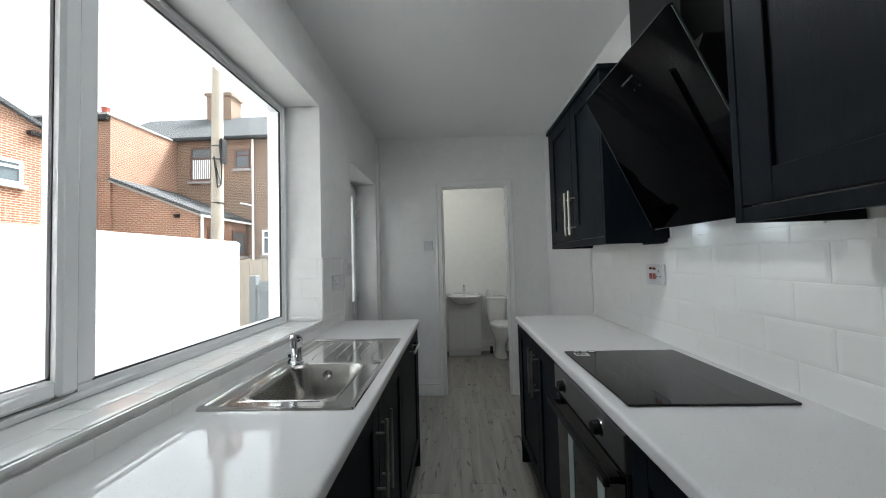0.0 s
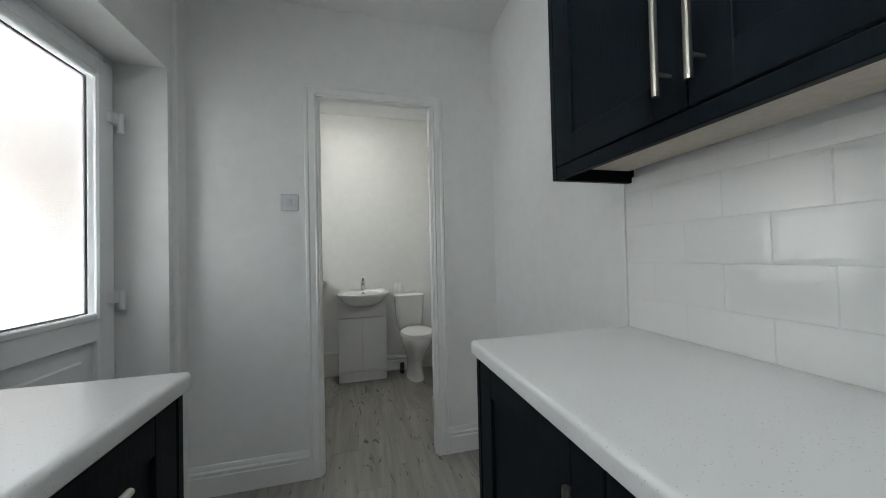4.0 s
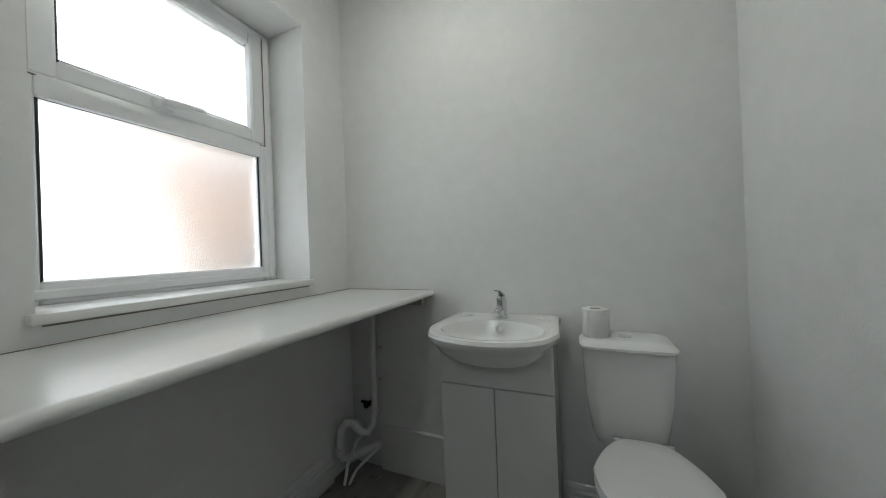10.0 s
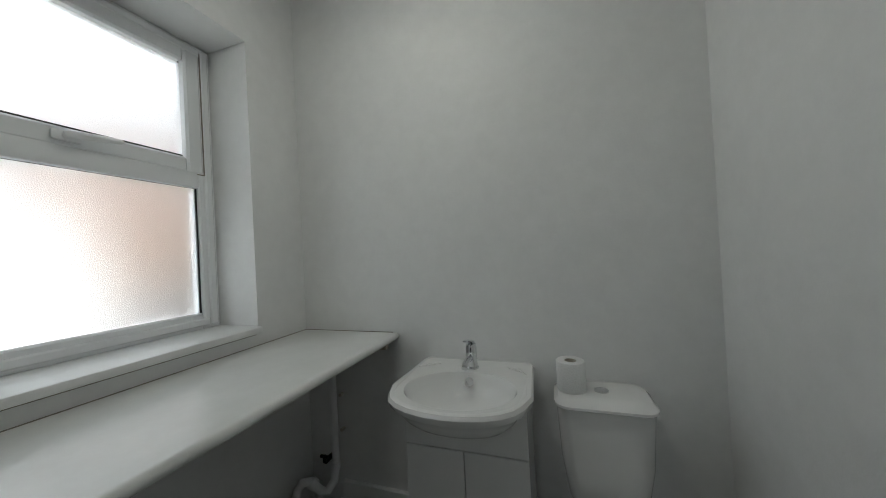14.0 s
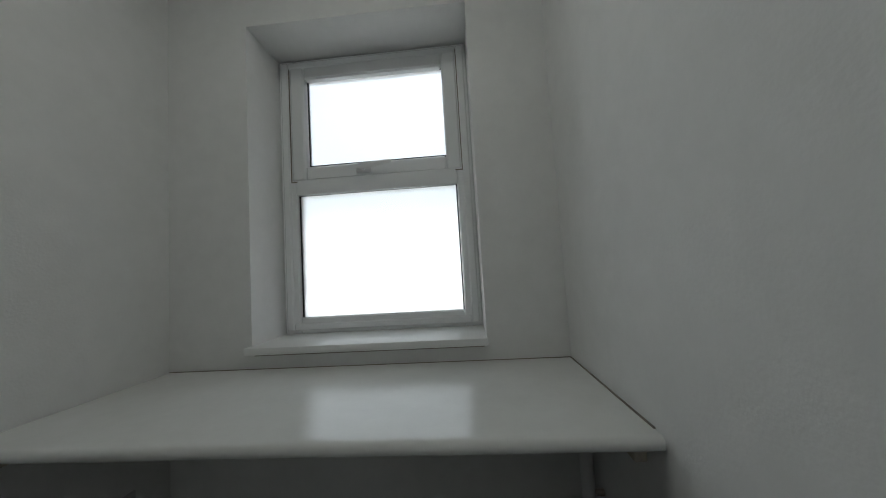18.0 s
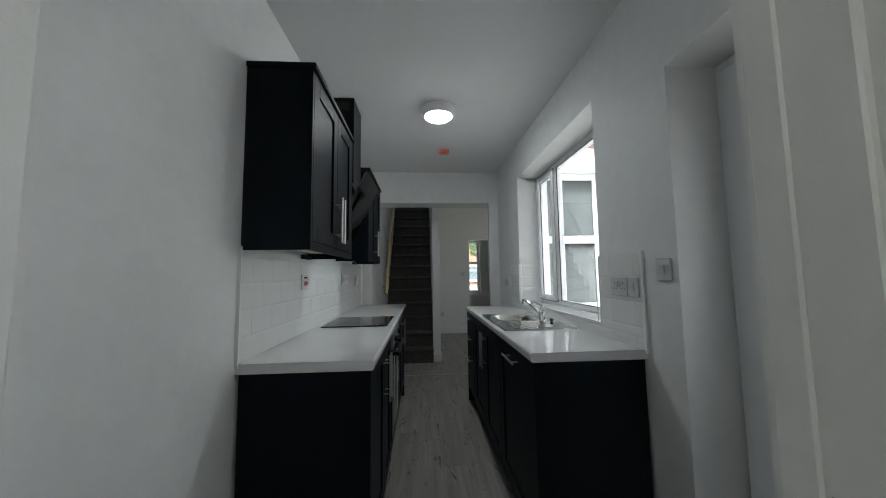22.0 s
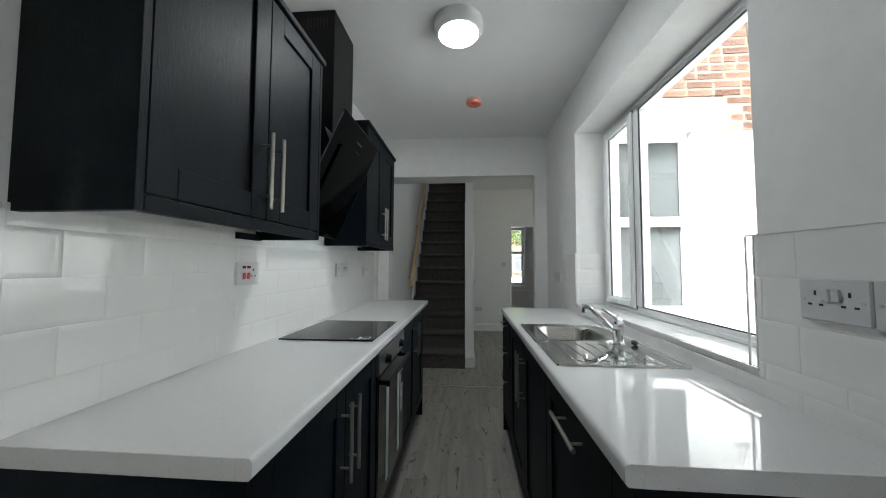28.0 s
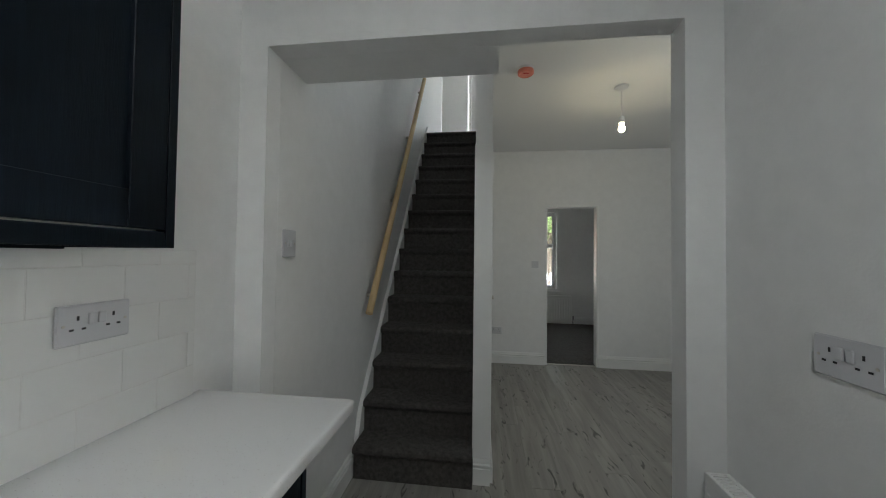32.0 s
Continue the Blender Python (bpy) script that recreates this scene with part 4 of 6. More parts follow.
blade = ((0.020, 0.070, 0.013, 0.010), (0.018, 0.088, 0.0165, 0.010), (0.002, 0.100, 0.017, 0.007), (-0.030, 0.111, 0.0135, 0.005), (-0.065, 0.120, 0.0105, 0.004), (-0.098, 0.127, 0.0085, 0.0032), (-0.104, 0.128, 0.004, 0.0015))
part("lever", loft([[TC + Vector((dx * w - y * 0.25 * (y < 0), y, z + dz * h)) for dx, dz in ((-1, 0), (-0.7, 0.8), (0, 1), (0.7, 0.8), (1, 0), (0.7, -0.7), (0, -0.9), (-0.7, -0.7))] for y, z, w, h in blade]), CHROME, tp)
part("indicator", rod(TC + Vector((0.0, 0.0192, 0.072)), TC + Vector((0.0, 0.0212, 0.072)), 0.003, 10), REDP, tp, "small red and blue dot")

SHIFT = Vector((0, 0, 0))
# ---- sockets, switches, lamps ----
def plate(name, centre, normal, w, h, label, category, socks=0, rockers=0, red=False, group=""):
    """A wall accessory; normal is '+x', '-x', '+y' or '-y'."""
    c = Vector(centre)
    ang = {"-y": 0, "+x": 90, "+y": 180, "-x": -90}[normal]
    m = Matrix.Translation(c) @ Matrix.Rotation(radians(ang), 4, "Z")
    u = thing(name, c, label, category, group)

    def put(n, bm, mat, lab=""):
        return part(n, moved(bm, m), mat, u, lab)
    put("faceplate", merge(box(-w / 2, w / 2, -0.009, -0.0005, -h / 2, h / 2, 0.003)), PLATE)
    for s in (-1, 1):
        put("screw", rod((s * (w / 2 - 0.012), -0.0085, 0), (s * (w / 2 - 0.012), -0.0102, 0), 0.0032, 8), NICKEL)
    for k in range(socks):
        cx = (k - (socks - 1) / 2) * w * 0.48 if not red else w * 0.22
        for dx, dz, ww, hh in ((0, 0.014, 0.0045, 0.010), (-0.011, -0.010, 0.008, 0.0045), (0.011, -0.010, 0.008, 0.0045)):
            put("socket_hole", box(cx + dx - ww / 2, cx + dx + ww / 2, -0.0096, -0.0086, dz - hh / 2, dz + hh / 2), GASKET)
    for k in range(rockers):
        rx = (k - (rockers - 1) / 2) * 0.019 if not red else -w * 0.2 + k * 0.026
        rz = 0.012 if socks and not red else (-0.008 if red else 0)
        rw = 0.0105 if rockers == 1 and not socks else 0.0075
        put("rocker", moved(box(rx - rw, rx + rw, -0.0135, -0.008, rz - rw * 1.7, rz + rw * 1.7, 0.0015), Matrix.Rotation(radians(4), 4, "X")), REDP if red else PLATE)
    if red:
        for k in range(2):
            put("neon", box(-w * 0.2 + k * 0.026 - 0.010, -w * 0.2 + k * 0.026 + 0.010, -0.0112, -0.0086, 0.02, 0.030, 0.001), REDP2, "dark red indicator")
    return u


REDP2 = material("dark_red_neon", (0.16, 0.02, 0.015), 0.25)
TX, TLX = 1.2725, XL + 0.0115
plate("cooker_switch", (TX, 1.578, 1.206), "-x", 0.128, 0.088, "white cooker control with red switches and a socket", "switch", 1, 2, True)
plate("double_socket", (TX, 0.570, 1.208), "-x", 0.126, 0.088, "white double socket on the tiles", "socket", 2, 2, group="double sockets")
plate("fused_switch", (TX, 0.680, 1.208), "-x", 0.086, 0.088, "white switched fuse plate beside a double socket", "switch", 0, 1)
plate("double_socket", (TX, 0.103, 1.190), "-x", 0.142, 0.088, "white double socket on the tiles near the opening", "socket", 2, 2, group="double sockets")
plate("double_socket", (TLX, 2.068, 1.172), "+x", 0.13, 0.088, "white double socket beside the kitchen window", "socket", 2, 2, group="double sockets")
plate("fused_switch", (TLX, 2.170, 1.172), "+x", 0.07, 0.088, "white fused spur switch beside a double socket", "switch", 0, 1)
plate("light_switch", (XL, 2.338, 1.245), "+x", 0.078, 0.086, "white single light switch beside the back door", "switch", 0, 1, group="light switches")
plate("double_socket", (XL, -0.005, 1.147), "+x", 0.13, 0.088, "white double socket on the plain wall", "socket", 2, 2, group="double sockets")
plate("light_switch", (0.140, YW0, 1.431), "-y", 0.086, 0.086, "white single light switch beside the doorway", "switch", 0, 1, group="light switches")
plate("light_switch", (NX, -0.487, 1.392), "-x", 0.086, 0.11, "white light switch beside the stairs", "switch", 0, 2, group="light switches")
plate("double_socket", (0.197, HY0, 0.41), "+y", 0.14, 0.086, "white double socket above the skirting", "socket", 2, 2, group="double sockets")
plate("light_switch", (-0.282, HY0, 1.256), "+y", 0.086, 0.086, "white light switch beside the front room doorway", "switch", 0, 1, group="light switches")
plate("double_socket", (-2.0, HY0, 0.46), "+y", 0.14, 0.086, "white double socket above the skirting", "socket", 2, 2, group="double sockets")
plate("double_socket", (-0.153, YW1, 0.555), "+y", 0.14, 0.086, "white double socket under the shelf", "socket", 2, 2, group="double sockets")


def ceiling_lamp(x, y, z, r, strength, label, tone=(1.0, 0.98, 0.95)):
    u = thing("ceiling_light", (x, y, z), label, "ceiling light", "round ceiling lights")
    part("casing", lathe([(r, 0), (r, -0.03), (r * 0.985, -0.04), (r * 0.86, -0.062), (r * 0.80, -0.064), (r * 0.80, -0.05)], (x, y, z - 0.001), 48), PLASTIC, u)
    part("diffuser", lathe([(r * 0.82, -0.05), (r * 0.82, -0.060), (r * 0.7, -0.073), (r * 0.4, -0.082), (0, -0.085)], (x, y, z), 48), glowing("lamp_diffuser", tone, strength), u, "lit white diffuser")
    return u


def smoke_alarm(x, y, z):
    u = thing("smoke_alarm", (x, y, z), "white smoke alarm under an orange dust cover", "smoke alarm", "smoke alarms")
    part("base", lathe([(0.058, 0), (0.058, -0.012), (0.052, -0.016)], (x, y, z - 0.001), 32), PLASTIC, u)
    part("dust_cover", lathe([(0.052, -0.016), (0.057, -0.018), (0.056, -0.038), (0.048, -0.043), (0.046, -0.040), (0.02, -0.039), (0, -0.041)], (x, y, z), 32), ORANGE, u, "translucent orange dust cover")
    part("cover_slot", box(x - 0.02, x + 0.02, y + 0.01, y + 0.016, z - 0.0435, z - 0.0385), RED, u)
    return u


ORANGE = material("orange_dust_cover", (0.85, 0.28, 0.2), 0.35, vary=0.2, scale=30)
ceiling_lamp(0.455, 1.175, HC, 0.125, 20, "round white ceiling light in the kitchen, switched on")
ceiling_lamp(0.398, 4.08, WC, 0.092, 21, "round white ceiling light in the cloakroom, switched on", (1.0, 0.93, 0.80))
smoke_alarm(0.362, 0.395, HC)
smoke_alarm(0.092, -1.60, HH)
pn = thing("pendant_light", (-0.69, -1.92, HH), "bare lit bulb on a short white pendant cord", "pendant light")
part("ceiling_rose", lathe([(0.05, 0), (0.048, -0.012), (0.02, -0.028), (0.006, -0.032)], (-0.69, -1.92, HH - 0.001), 28), PLASTIC, pn)
part("cord", tube([(-0.69, -1.92, HH - 0.03), (-0.688, -1.92, HH - 0.13), (-0.69, -1.92, HH - 0.24)], 0.003, 6), PLASTIC, pn)
part("lamp_holder", lathe([(0.012, 0.0), (0.02, -0.008), (0.02, -0.05), (0.022, -0.055)], (-0.69, -1.92, HH - 0.235), 20), PLASTIC, pn)
part("bulb", lathe([(0.014, 0.0), (0.016, -0.02), (0.022, -0.032), (0.0245, -0.046), (0.020, -0.062), (0.010, -0.070), (0, -0.0715)], (-0.69, -1.92, HH - 0.29), 24), glowing("warm_bulb", (1.0, 0.82, 0.5), 20), pn, "lit warm bulb")


def radiator(name, x, y0, y1, z0, z1, out, label):
    """A panel radiator on a wall at x facing out along x."""
    u = thing(name, (x, (y0 + y1) / 2, z0), label, "radiator")
    xa, xb = sorted((x + out * 0.03, x + out * 0.095))
    bms = [box(xa, xb, y0, y1, z0, z1 - 0.012, 0.006, 2)]
    part("panel", merge(*bms), PLASTIC, u)
    front = x + out * 0.095
    n = int((y1 - y0) / 0.04)
    for k in range(n):
        yy = y0 + 0.02 + k * (y1 - y0 - 0.04) / max(1, n - 1)
        fa, fb = sorted((front - out * 0.002, front + out * 0.004))
        part("flute", box(fa, fb, yy - 0.012, yy + 0.012, z0 + 0.03, z1 - 0.05, 0.003), PLASTIC, u)
    m = int((y1 - y0) / 0.012)
    part("top_grille", merge(box(xa, xa + 0.012, y0, y1, z1 - 0.02, z1, 0.002), box(xb - 0.012, xb, y0, y1, z1 - 0.02, z1, 0.002), *[box(xa + 0.012, xb - 0.012, y0 + 0.004 + k * 0.012, y0 + 0.009 + k * 0.012, z1 - 0.012, z1 - 0.003) for k in range(m)]), PLASTIC, u)
    part("side_cover", box(xa - 0.001, xb + 0.001, y0 - 0.002, y0 + 0.004, z0 + 0.02, z1 - 0.001, 0.001), PLASTIC, u)
    xm = (xa + xb) / 2
    for yy in (y0 - 0.02, y1 + 0.02):
        part("valve", merge(rod((xm, yy, 0.0), (xm, yy, z0 + 0.05), 0.0075), rod((xm, yy, z0 + 0.03), (xm, yy, z0 + 0.075), 0.015)), CHROME, u)
    return u


radiator("radiator", XL, -0.285, 0.17, 0.14, 0.735, 1, "white panel radiator below a double socket")
radiator("radiator", WX1, 3.62, 4.18, 0.13, 0.56, -1, "white panel radiator behind the open door")

# ---- cloakroom ----
SHIFT = Vector((-0.040, -0.086, -0.047))
AY, BY, BX = YW1 + 0.086, WY1 + 0.086, WX0 + 0.040
sh = thing("shelf_worktop", (-0.05, 4.1, 0.92), "white laminate shelf worktop with a rounded edge below the window", "shelf")
r = 0.014
edge = [(0.17, 0.934), (0.185, 0.934)] + [(0.187 + r * math.cos(a), 0.948 + r * math.sin(a)) for a in (-1.2, -0.8, -0.4, 0, 0.4, 0.8, 1.2)] + [(0.185, 0.962), (0.17, 0.962)]
SHELF = material("white_satin_laminate", (0.76, 0.765, 0.75), 0.22, vary=0.06, scale=11, bump=0.02, bump_scale=30, rough_vary=0.05)
part("board", merge(extrude(edge, "y", AY + 0.003, BY - 0.002), box(BX + 0.002, 0.17, AY + 0.003, BY - 0.002, 0.934, 0.962)), SHELF, sh)
part("sealant_line", merge(box(BX + 0.0005, BX + 0.004, AY + 0.004, BY - 0.002, 0.962, 0.964), box(BX + 0.004, 0.17, BY - 0.0045, BY - 0.0005, 0.962, 0.964)), GAP, sh, "dark dirty joint line")
for y in (AY + 0.02, BY - 0.022):
    part("batten", box(-0.25, 0.15, y - 0.012, y + 0.012, 0.893, 0.9335, 0.002), PINE2, sh, "bare wooden support batten")

SHIFT = Vector((-0.018, -0.109, 0))
BY = WY1 + 0.109
vn = thing("vanity_unit", (0.51, 4.68, 0), "white two-door vanity unit", "vanity unit")
CAB = material("white_gloss_foil", (0.79, 0.79, 0.78), 0.2, vary=0.01, scale=6)
VY = 4.612
part("body", box(0.300, 0.727, VY + 0.018, BY - 0.001, 0.075, 0.68), CAB, vn)
part("plinth", box(0.300, 0.727, VY + 0.004, VY + 0.02, 0.0, 0.087, 0.001), CAB, vn)
part("fascia", merge(box(0.2985, 0.7285, VY, VY + 0.017, 0.582, 0.715, 0.0015), *[box(a, b, VY, VY + 0.017, 0.715, h) for a, b, h in ((0.2985, 0.345, 0.785), (0.682, 0.7285, 0.785), (0.345, 0.378, 0.742), (0.649, 0.682, 0.742))]), CAB, vn)
for a, b in ((0.300, 0.318), (0.709, 0.727)):
    part("side_panel", box(a, b, VY + 0.018, BY - 0.001, 0.681, 0.785), CAB, vn)
for a, b in ((0.2985, 0.5115), (0.5145, 0.7285)):
    part("door", box(a, b, VY, VY + 0.017, 0.091, 0.578, 0.002), CAB, vn)

SHIFT = Vector((-0.024, -0.124, -0.026))
BY = WY1 + 0.124
bs = thing("washbasin", (0.525, 4.6, 0.66), "white ceramic washbasin with a bowed front", "washbasin")


def basin_ring(inset, front, z, wide=0.0):
    pts = []
    x0, x1, cx = 0.310 + inset - wide, 0.752 - inset + wide, 0.531
    back = BY - 0.002 - inset * 0.9
    pts += [Vector((x1 - 0.01, back, z)), Vector((cx, back, z)), Vector((x0 + 0.01, back, z))]
    side = 4.555
    pts += [Vector((x0, back - 0.03, z)), Vector((x0 - 0.004, (back + side) / 2, z)), Vector((x0 - 0.012 * (inset < 0.02), side, z))]
    for k in range(1, 12):
        a = k / 12 * math.pi
        pts.append(Vector((cx - (cx - x0) * math.cos(a), side - (side - front) * math.sin(a) ** 0.75, z)))
    pts += [Vector((x1 + 0.012 * (inset < 0.02), side, z)), Vector((x1 + 0.004, (back + side) / 2, z)), Vector((x1, back - 0.03, z))]
    return pts


def bowl_ring(s, z, cy=4.575, n=28):
    return [Vector((0.531 + 0.185 * s * math.cos(2 * math.pi * k / n), cy + 0.145 * s * math.sin(2 * math.pi * k / n), z)) for k in range(n)]


under = [basin_ring(i, f, z) for i, f, z in ((0.19, 4.560, 0.716), (0.14, 4.516, 0.723), (0.10, 4.482, 0.735), (0.068, 4.454, 0.752), (0.046, 4.435, 0.770), (0.032, 4.422, 0.787), (0.020, 4.411, 0.803), (0.004, 4.394, 0.817), (0.0, 4.388, 0.834), (0.006, 4.394, 0.845), (0.02, 4.408, 0.8465))]
bm = loft(under, caps=False)
part("basin_shell", bm, CERAMIC, bs)
# deck with the bowl opening
deck = bmesh.new()
outer = [deck.verts.new(p) for p in basin_ring(0.019, 4.407, 0.8463)]
inner = [deck.verts.new(p) for p in bowl_ring(1.0, 0.842)]
eo = [deck.edges.new((outer[k], outer[(k + 1) % len(outer)])) for k in range(len(outer))]
ei = [deck.edges.new((inner[k], inner[(k + 1) % len(inner)])) for k in range(len(inner))]
bmesh.ops.triangle_fill(deck, use_beauty=True, use_dissolve=False, edges=eo + ei)
bmesh.ops.recalc_face_normals(deck, faces=deck.faces[:])
part("deck", deck, CERAMIC, bs)
part("bowl", loft([bowl_ring(1.0, 0.842), bowl_ring(0.97, 0.832), bowl_ring(0.93, 0.81), bowl_ring(0.85, 0.785), bowl_ring(0.66, 0.760), bowl_ring(0.35, 0.750), bowl_ring(0.1, 0.748)], caps=False), CERAMIC, bs)
part("waste", lathe([(0.0, 0.004), (0.02, 0.004), (0.028, 0.006), (0.031, 0.001)], (0.531, 4.575, 0.746), 24), CHROME, bs, "chrome waste")
part("overflow_ring", moved(lathe([(0.016, 0), (0.016, 0.004), (0.009, 0.004), (0.009, 0.001), (0, 0.001)], (0, 0, 0), 20), Matrix.Translation((0.531, 4.702, 0.812)) @ Matrix.Rotation(radians(70), 4, "X")), CHROME, bs, "chrome overflow ring")
for k in range(3):
    for sx in (-1, 1):
        part("soap_rib", tube([(0.531 + sx * (0.13 + 0.02 * k), 4.775, 0.8465), (0.531 + sx * (0.17 + 0.015 * k), 4.745 - 0.012 * k, 0.8468)], 0.0022, 6), CERAMIC, bs)
bt = thing("basin_tap", (0.531, 4.752, 0.845), "chrome monobloc basin tap", "tap")
part("tap_body", lathe([(0.026, 0), (0.026, 0.005), (0.022, 0.01), (0.0205, 0.055), (0.021, 0.075), (0.018, 0.088), (0.008, 0.093), (0, 0.094)], (0.531, 4.752, 0.846), 24), CHROME, bt)
part("spout", tube([(0.531, 4.74, 0.885), (0.531, 4.70, 0.893), (0.531, 4.662, 0.888), (0.531, 4.65, 0.878)], 0.011, 12), CHROME, bt)
part("lever", loft([[Vector((0.531 + dx * w, s, z + dz * h)) for dx, dz in ((-1, 0), (-0.7, 0.8), (0.7, 0.8), (1, 0), (0.7, -0.6), (-0.7, -0.6))] for s, z, w, h in ((4.765, 0.935, 0.015, 0.012), (4.735, 0.95, 0.012, 0.007), (4.70, 0.962, 0.009, 0.004), (4.672, 0.965, 0.009, 0.003))]), CHROME, bt)

SHIFT = Vector((-0.030, -0.086, -0.008))
tl = thing("toilet", (0.99, 4.5, 0), "white close-coupled toilet with its lid down", "toilet")
TX0, TX1, TXC = 0.843, 1.143, 1.003


def rring(x0, x1, y0, y1, r, z):
    return rrect(x0, x1, y0, y1, r, z, 5)


CXC = 0.973
part("cistern", loft([rring(CXC - 0.10, CXC + 0.10, 4.66, 4.80, 0.03, 0.415), rring(CXC - 0.115, CXC + 0.115, 4.645, 4.80, 0.035, 0.455), rring(CXC - 0.133, CXC + 0.133, 4.628, 4.80, 0.04, 0.58), rring(CXC - 0.141, CXC + 0.141, 4.620, 4.80, 0.04, 0.752)]), CERAMIC, tl)
part("cistern_lid", loft([rring(CXC - 0.144, CXC + 0.144, 4.612, 4.803, 0.04, 0.7525), rring(CXC - 0.148, CXC + 0.148, 4.607, 4.803, 0.045, 0.757), rring(CXC - 0.148, CXC + 0.148, 4.607, 4.803, 0.045, 0.765), rring(CXC - 0.136, CXC + 0.136, 4.622, 4.80, 0.045, 0.778), rring(CXC - 0.09, CXC + 0.09, 4.66, 4.78, 0.03, 0.782)]), CERAMIC, tl)
part("flush_button", merge(lathe([(0.022, 0), (0.022, 0.004), (0.019, 0.006), (0, 0.006)], (CXC, 4.71, 0.781), 24), box(CXC - 0.0008, CXC + 0.0008, 4.69, 4.73, 0.7868, 0.7876)), CHROME, tl, "chrome dual flush button")


def pan_ring(wid, front, back, z, n=28, cx=TXC):
    pts = []
    for k in range(n):
        a = 2 * math.pi * k / n
        c, s = math.cos(a), math.sin(a)
        mid = front + 0.20
        yy = mid + (mid - front) * s if s < 0 else mid + (back - mid) * s
        ww = wid * (abs(c) ** (0.9 if s < 0 else 0.55)) * (1 if c >= 0 else -1)
        if s > 0:
            ww *= 1 - 0.28 * s
        pts.append(Vector((cx + ww, yy, z)))
    return pts


part("pan", loft([pan_ring(0.085, 4.41, 4.70, 0.0), pan_ring(0.08, 4.42, 4.70, 0.03), pan_ring(0.068, 4.44, 4.70, 0.11), pan_ring(0.075, 4.41, 4.70, 0.19), pan_ring(0.105, 4.33, 4.70, 0.28), pan_ring(0.134, 4.262, 4.70, 0.36), pan_ring(0.146, 4.24, 4.70, 0.412), pan_ring(0.145, 4.242, 4.70, 0.432)]), CERAMIC, tl)
part("seat", loft([pan_ring(0.148, 4.235, 4.612, 0.434), pan_ring(0.151, 4.23, 4.615, 0.442), pan_ring(0.151, 4.23, 4.615, 0.450), pan_ring(0.148, 4.235, 4.612, 0.454)]), PLASTIC, tl, "white plastic seat")
part("lid", loft([pan_ring(0.149, 4.233, 4.616, 0.456), pan_ring(0.152, 4.229, 4.618, 0.463), pan_ring(0.149, 4.233, 4.616, 0.472), pan_ring(0.125, 4.27, 4.60, 0.478), pan_ring(0.06, 4.36, 4.54, 0.480)]), PLASTIC, tl, "white plastic lid, closed")
for sx in (-0.07, 0.07):
    part("seat_hinge", rod((TXC + sx - 0.015, 4.625, 0.458), (TXC + sx + 0.015, 4.625, 0.458), 0.011), CHROME, tl)
whole("soil_pipe_collar", moved(rod((TXC - 0.115, 4.66, 0.03), (TXC - 0.10, 4.79, 0.06), 0.022, 16), Matrix()), GASKET, "black rubber soil pipe collar behind the toilet", "pipe collar")

tr = thing("toilet_roll", (0.882, 4.705, 0.782), "white toilet roll standing on the cistern", "toilet roll")
PAPER = material("soft_white_paper", (0.82, 0.82, 0.81), 0.95, vary=0.03, scale=80, bump=0.3, bump_scale=200)
part("paper", lathe([(0.019, 0.002), (0.044, 0.0), (0.046, 0.003), (0.046, 0.095), (0.044, 0.098), (0.020, 0.098), (0.019, 0.002)], (0.882, 4.705, 0.7815), 32), PAPER, tr)
part("cardboard_core", lathe([(0.0185, 0.004), (0.0185, 0.097), (0.0175, 0.097), (0.0175, 0.004)], (0.882, 4.705, 0.7815), 24), PINE2, tr, "grey cardboard core")

SHIFT = Vector((-0.034, -0.078, 0))
BY = WY1 + 0.078
wp = thing("waste_pipes", (-0.2, 4.7, 0.1), "white plastic waste pipes below the shelf", "pipe")
part("upright_pipe", merge(tube([(-0.15, 4.776, 0.90), (-0.15, 4.776, 0.60), (-0.15, 4.776, 0.29)], 0.017, 14), rod((-0.15, 4.776, 0.29), (-0.15, 4.774, 0.32), 0.021, 14)), PLASTIC, wp)
part("trap", tube([(-0.15, 4.772, 0.296), (-0.15, 4.76, 0.240), (-0.165, 4.73, 0.210), (-0.185, 4.71, 0.220), (-0.20, 4.70, 0.240), (-0.222, 4.69, 0.268), (-0.25, 4.672, 0.270), (-0.27, 4.66, 0.240), (-0.275, 4.655, 0.192), (-0.275, 4.655, 0.128), (-0.268, 4.662, 0.100), (-0.23, 4.69, 0.100), (-0.16, 4.74, 0.124), (-0.12, 4.775, 0.140)], 0.0185, 14), PLASTIC, wp)
for p, q in (((-0.203, 4.698, 0.248), (-0.220, 4.69, 0.268)), ((-0.275, 4.655, 0.120), (-0.275, 4.655, 0.152)), ((-0.252, 4.672, 0.098), (-0.222, 4.696, 0.102))):
    part("collar", rod(p, q, 0.024, 14), PLASTIC, wp)
part("supply_pipe", merge(tube([(-0.235, 4.63, 0.000), (-0.225, 4.65, 0.096), (-0.21, 4.70, 0.176), (-0.19, 4.74, 0.200)], 0.0075, 8), tube([(-0.215, 4.64, 0.000), (-0.19, 4.66, 0.056), (-0.15, 4.72, 0.104), (-0.12, 4.76, 0.128)], 0.0075, 8)), PLASTIC, wp)
part("stop_tap", merge(rod((-0.183, 4.745, 0.33), (-0.183, 4.795, 0.33), 0.012), rod((-0.203, 4.74, 0.355), (-0.163, 4.74, 0.355), 0.007), rod((-0.183, 4.74, 0.33), (-0.183, 4.74, 0.36), 0.008)), BLACK, wp, "dark metal stop tap")
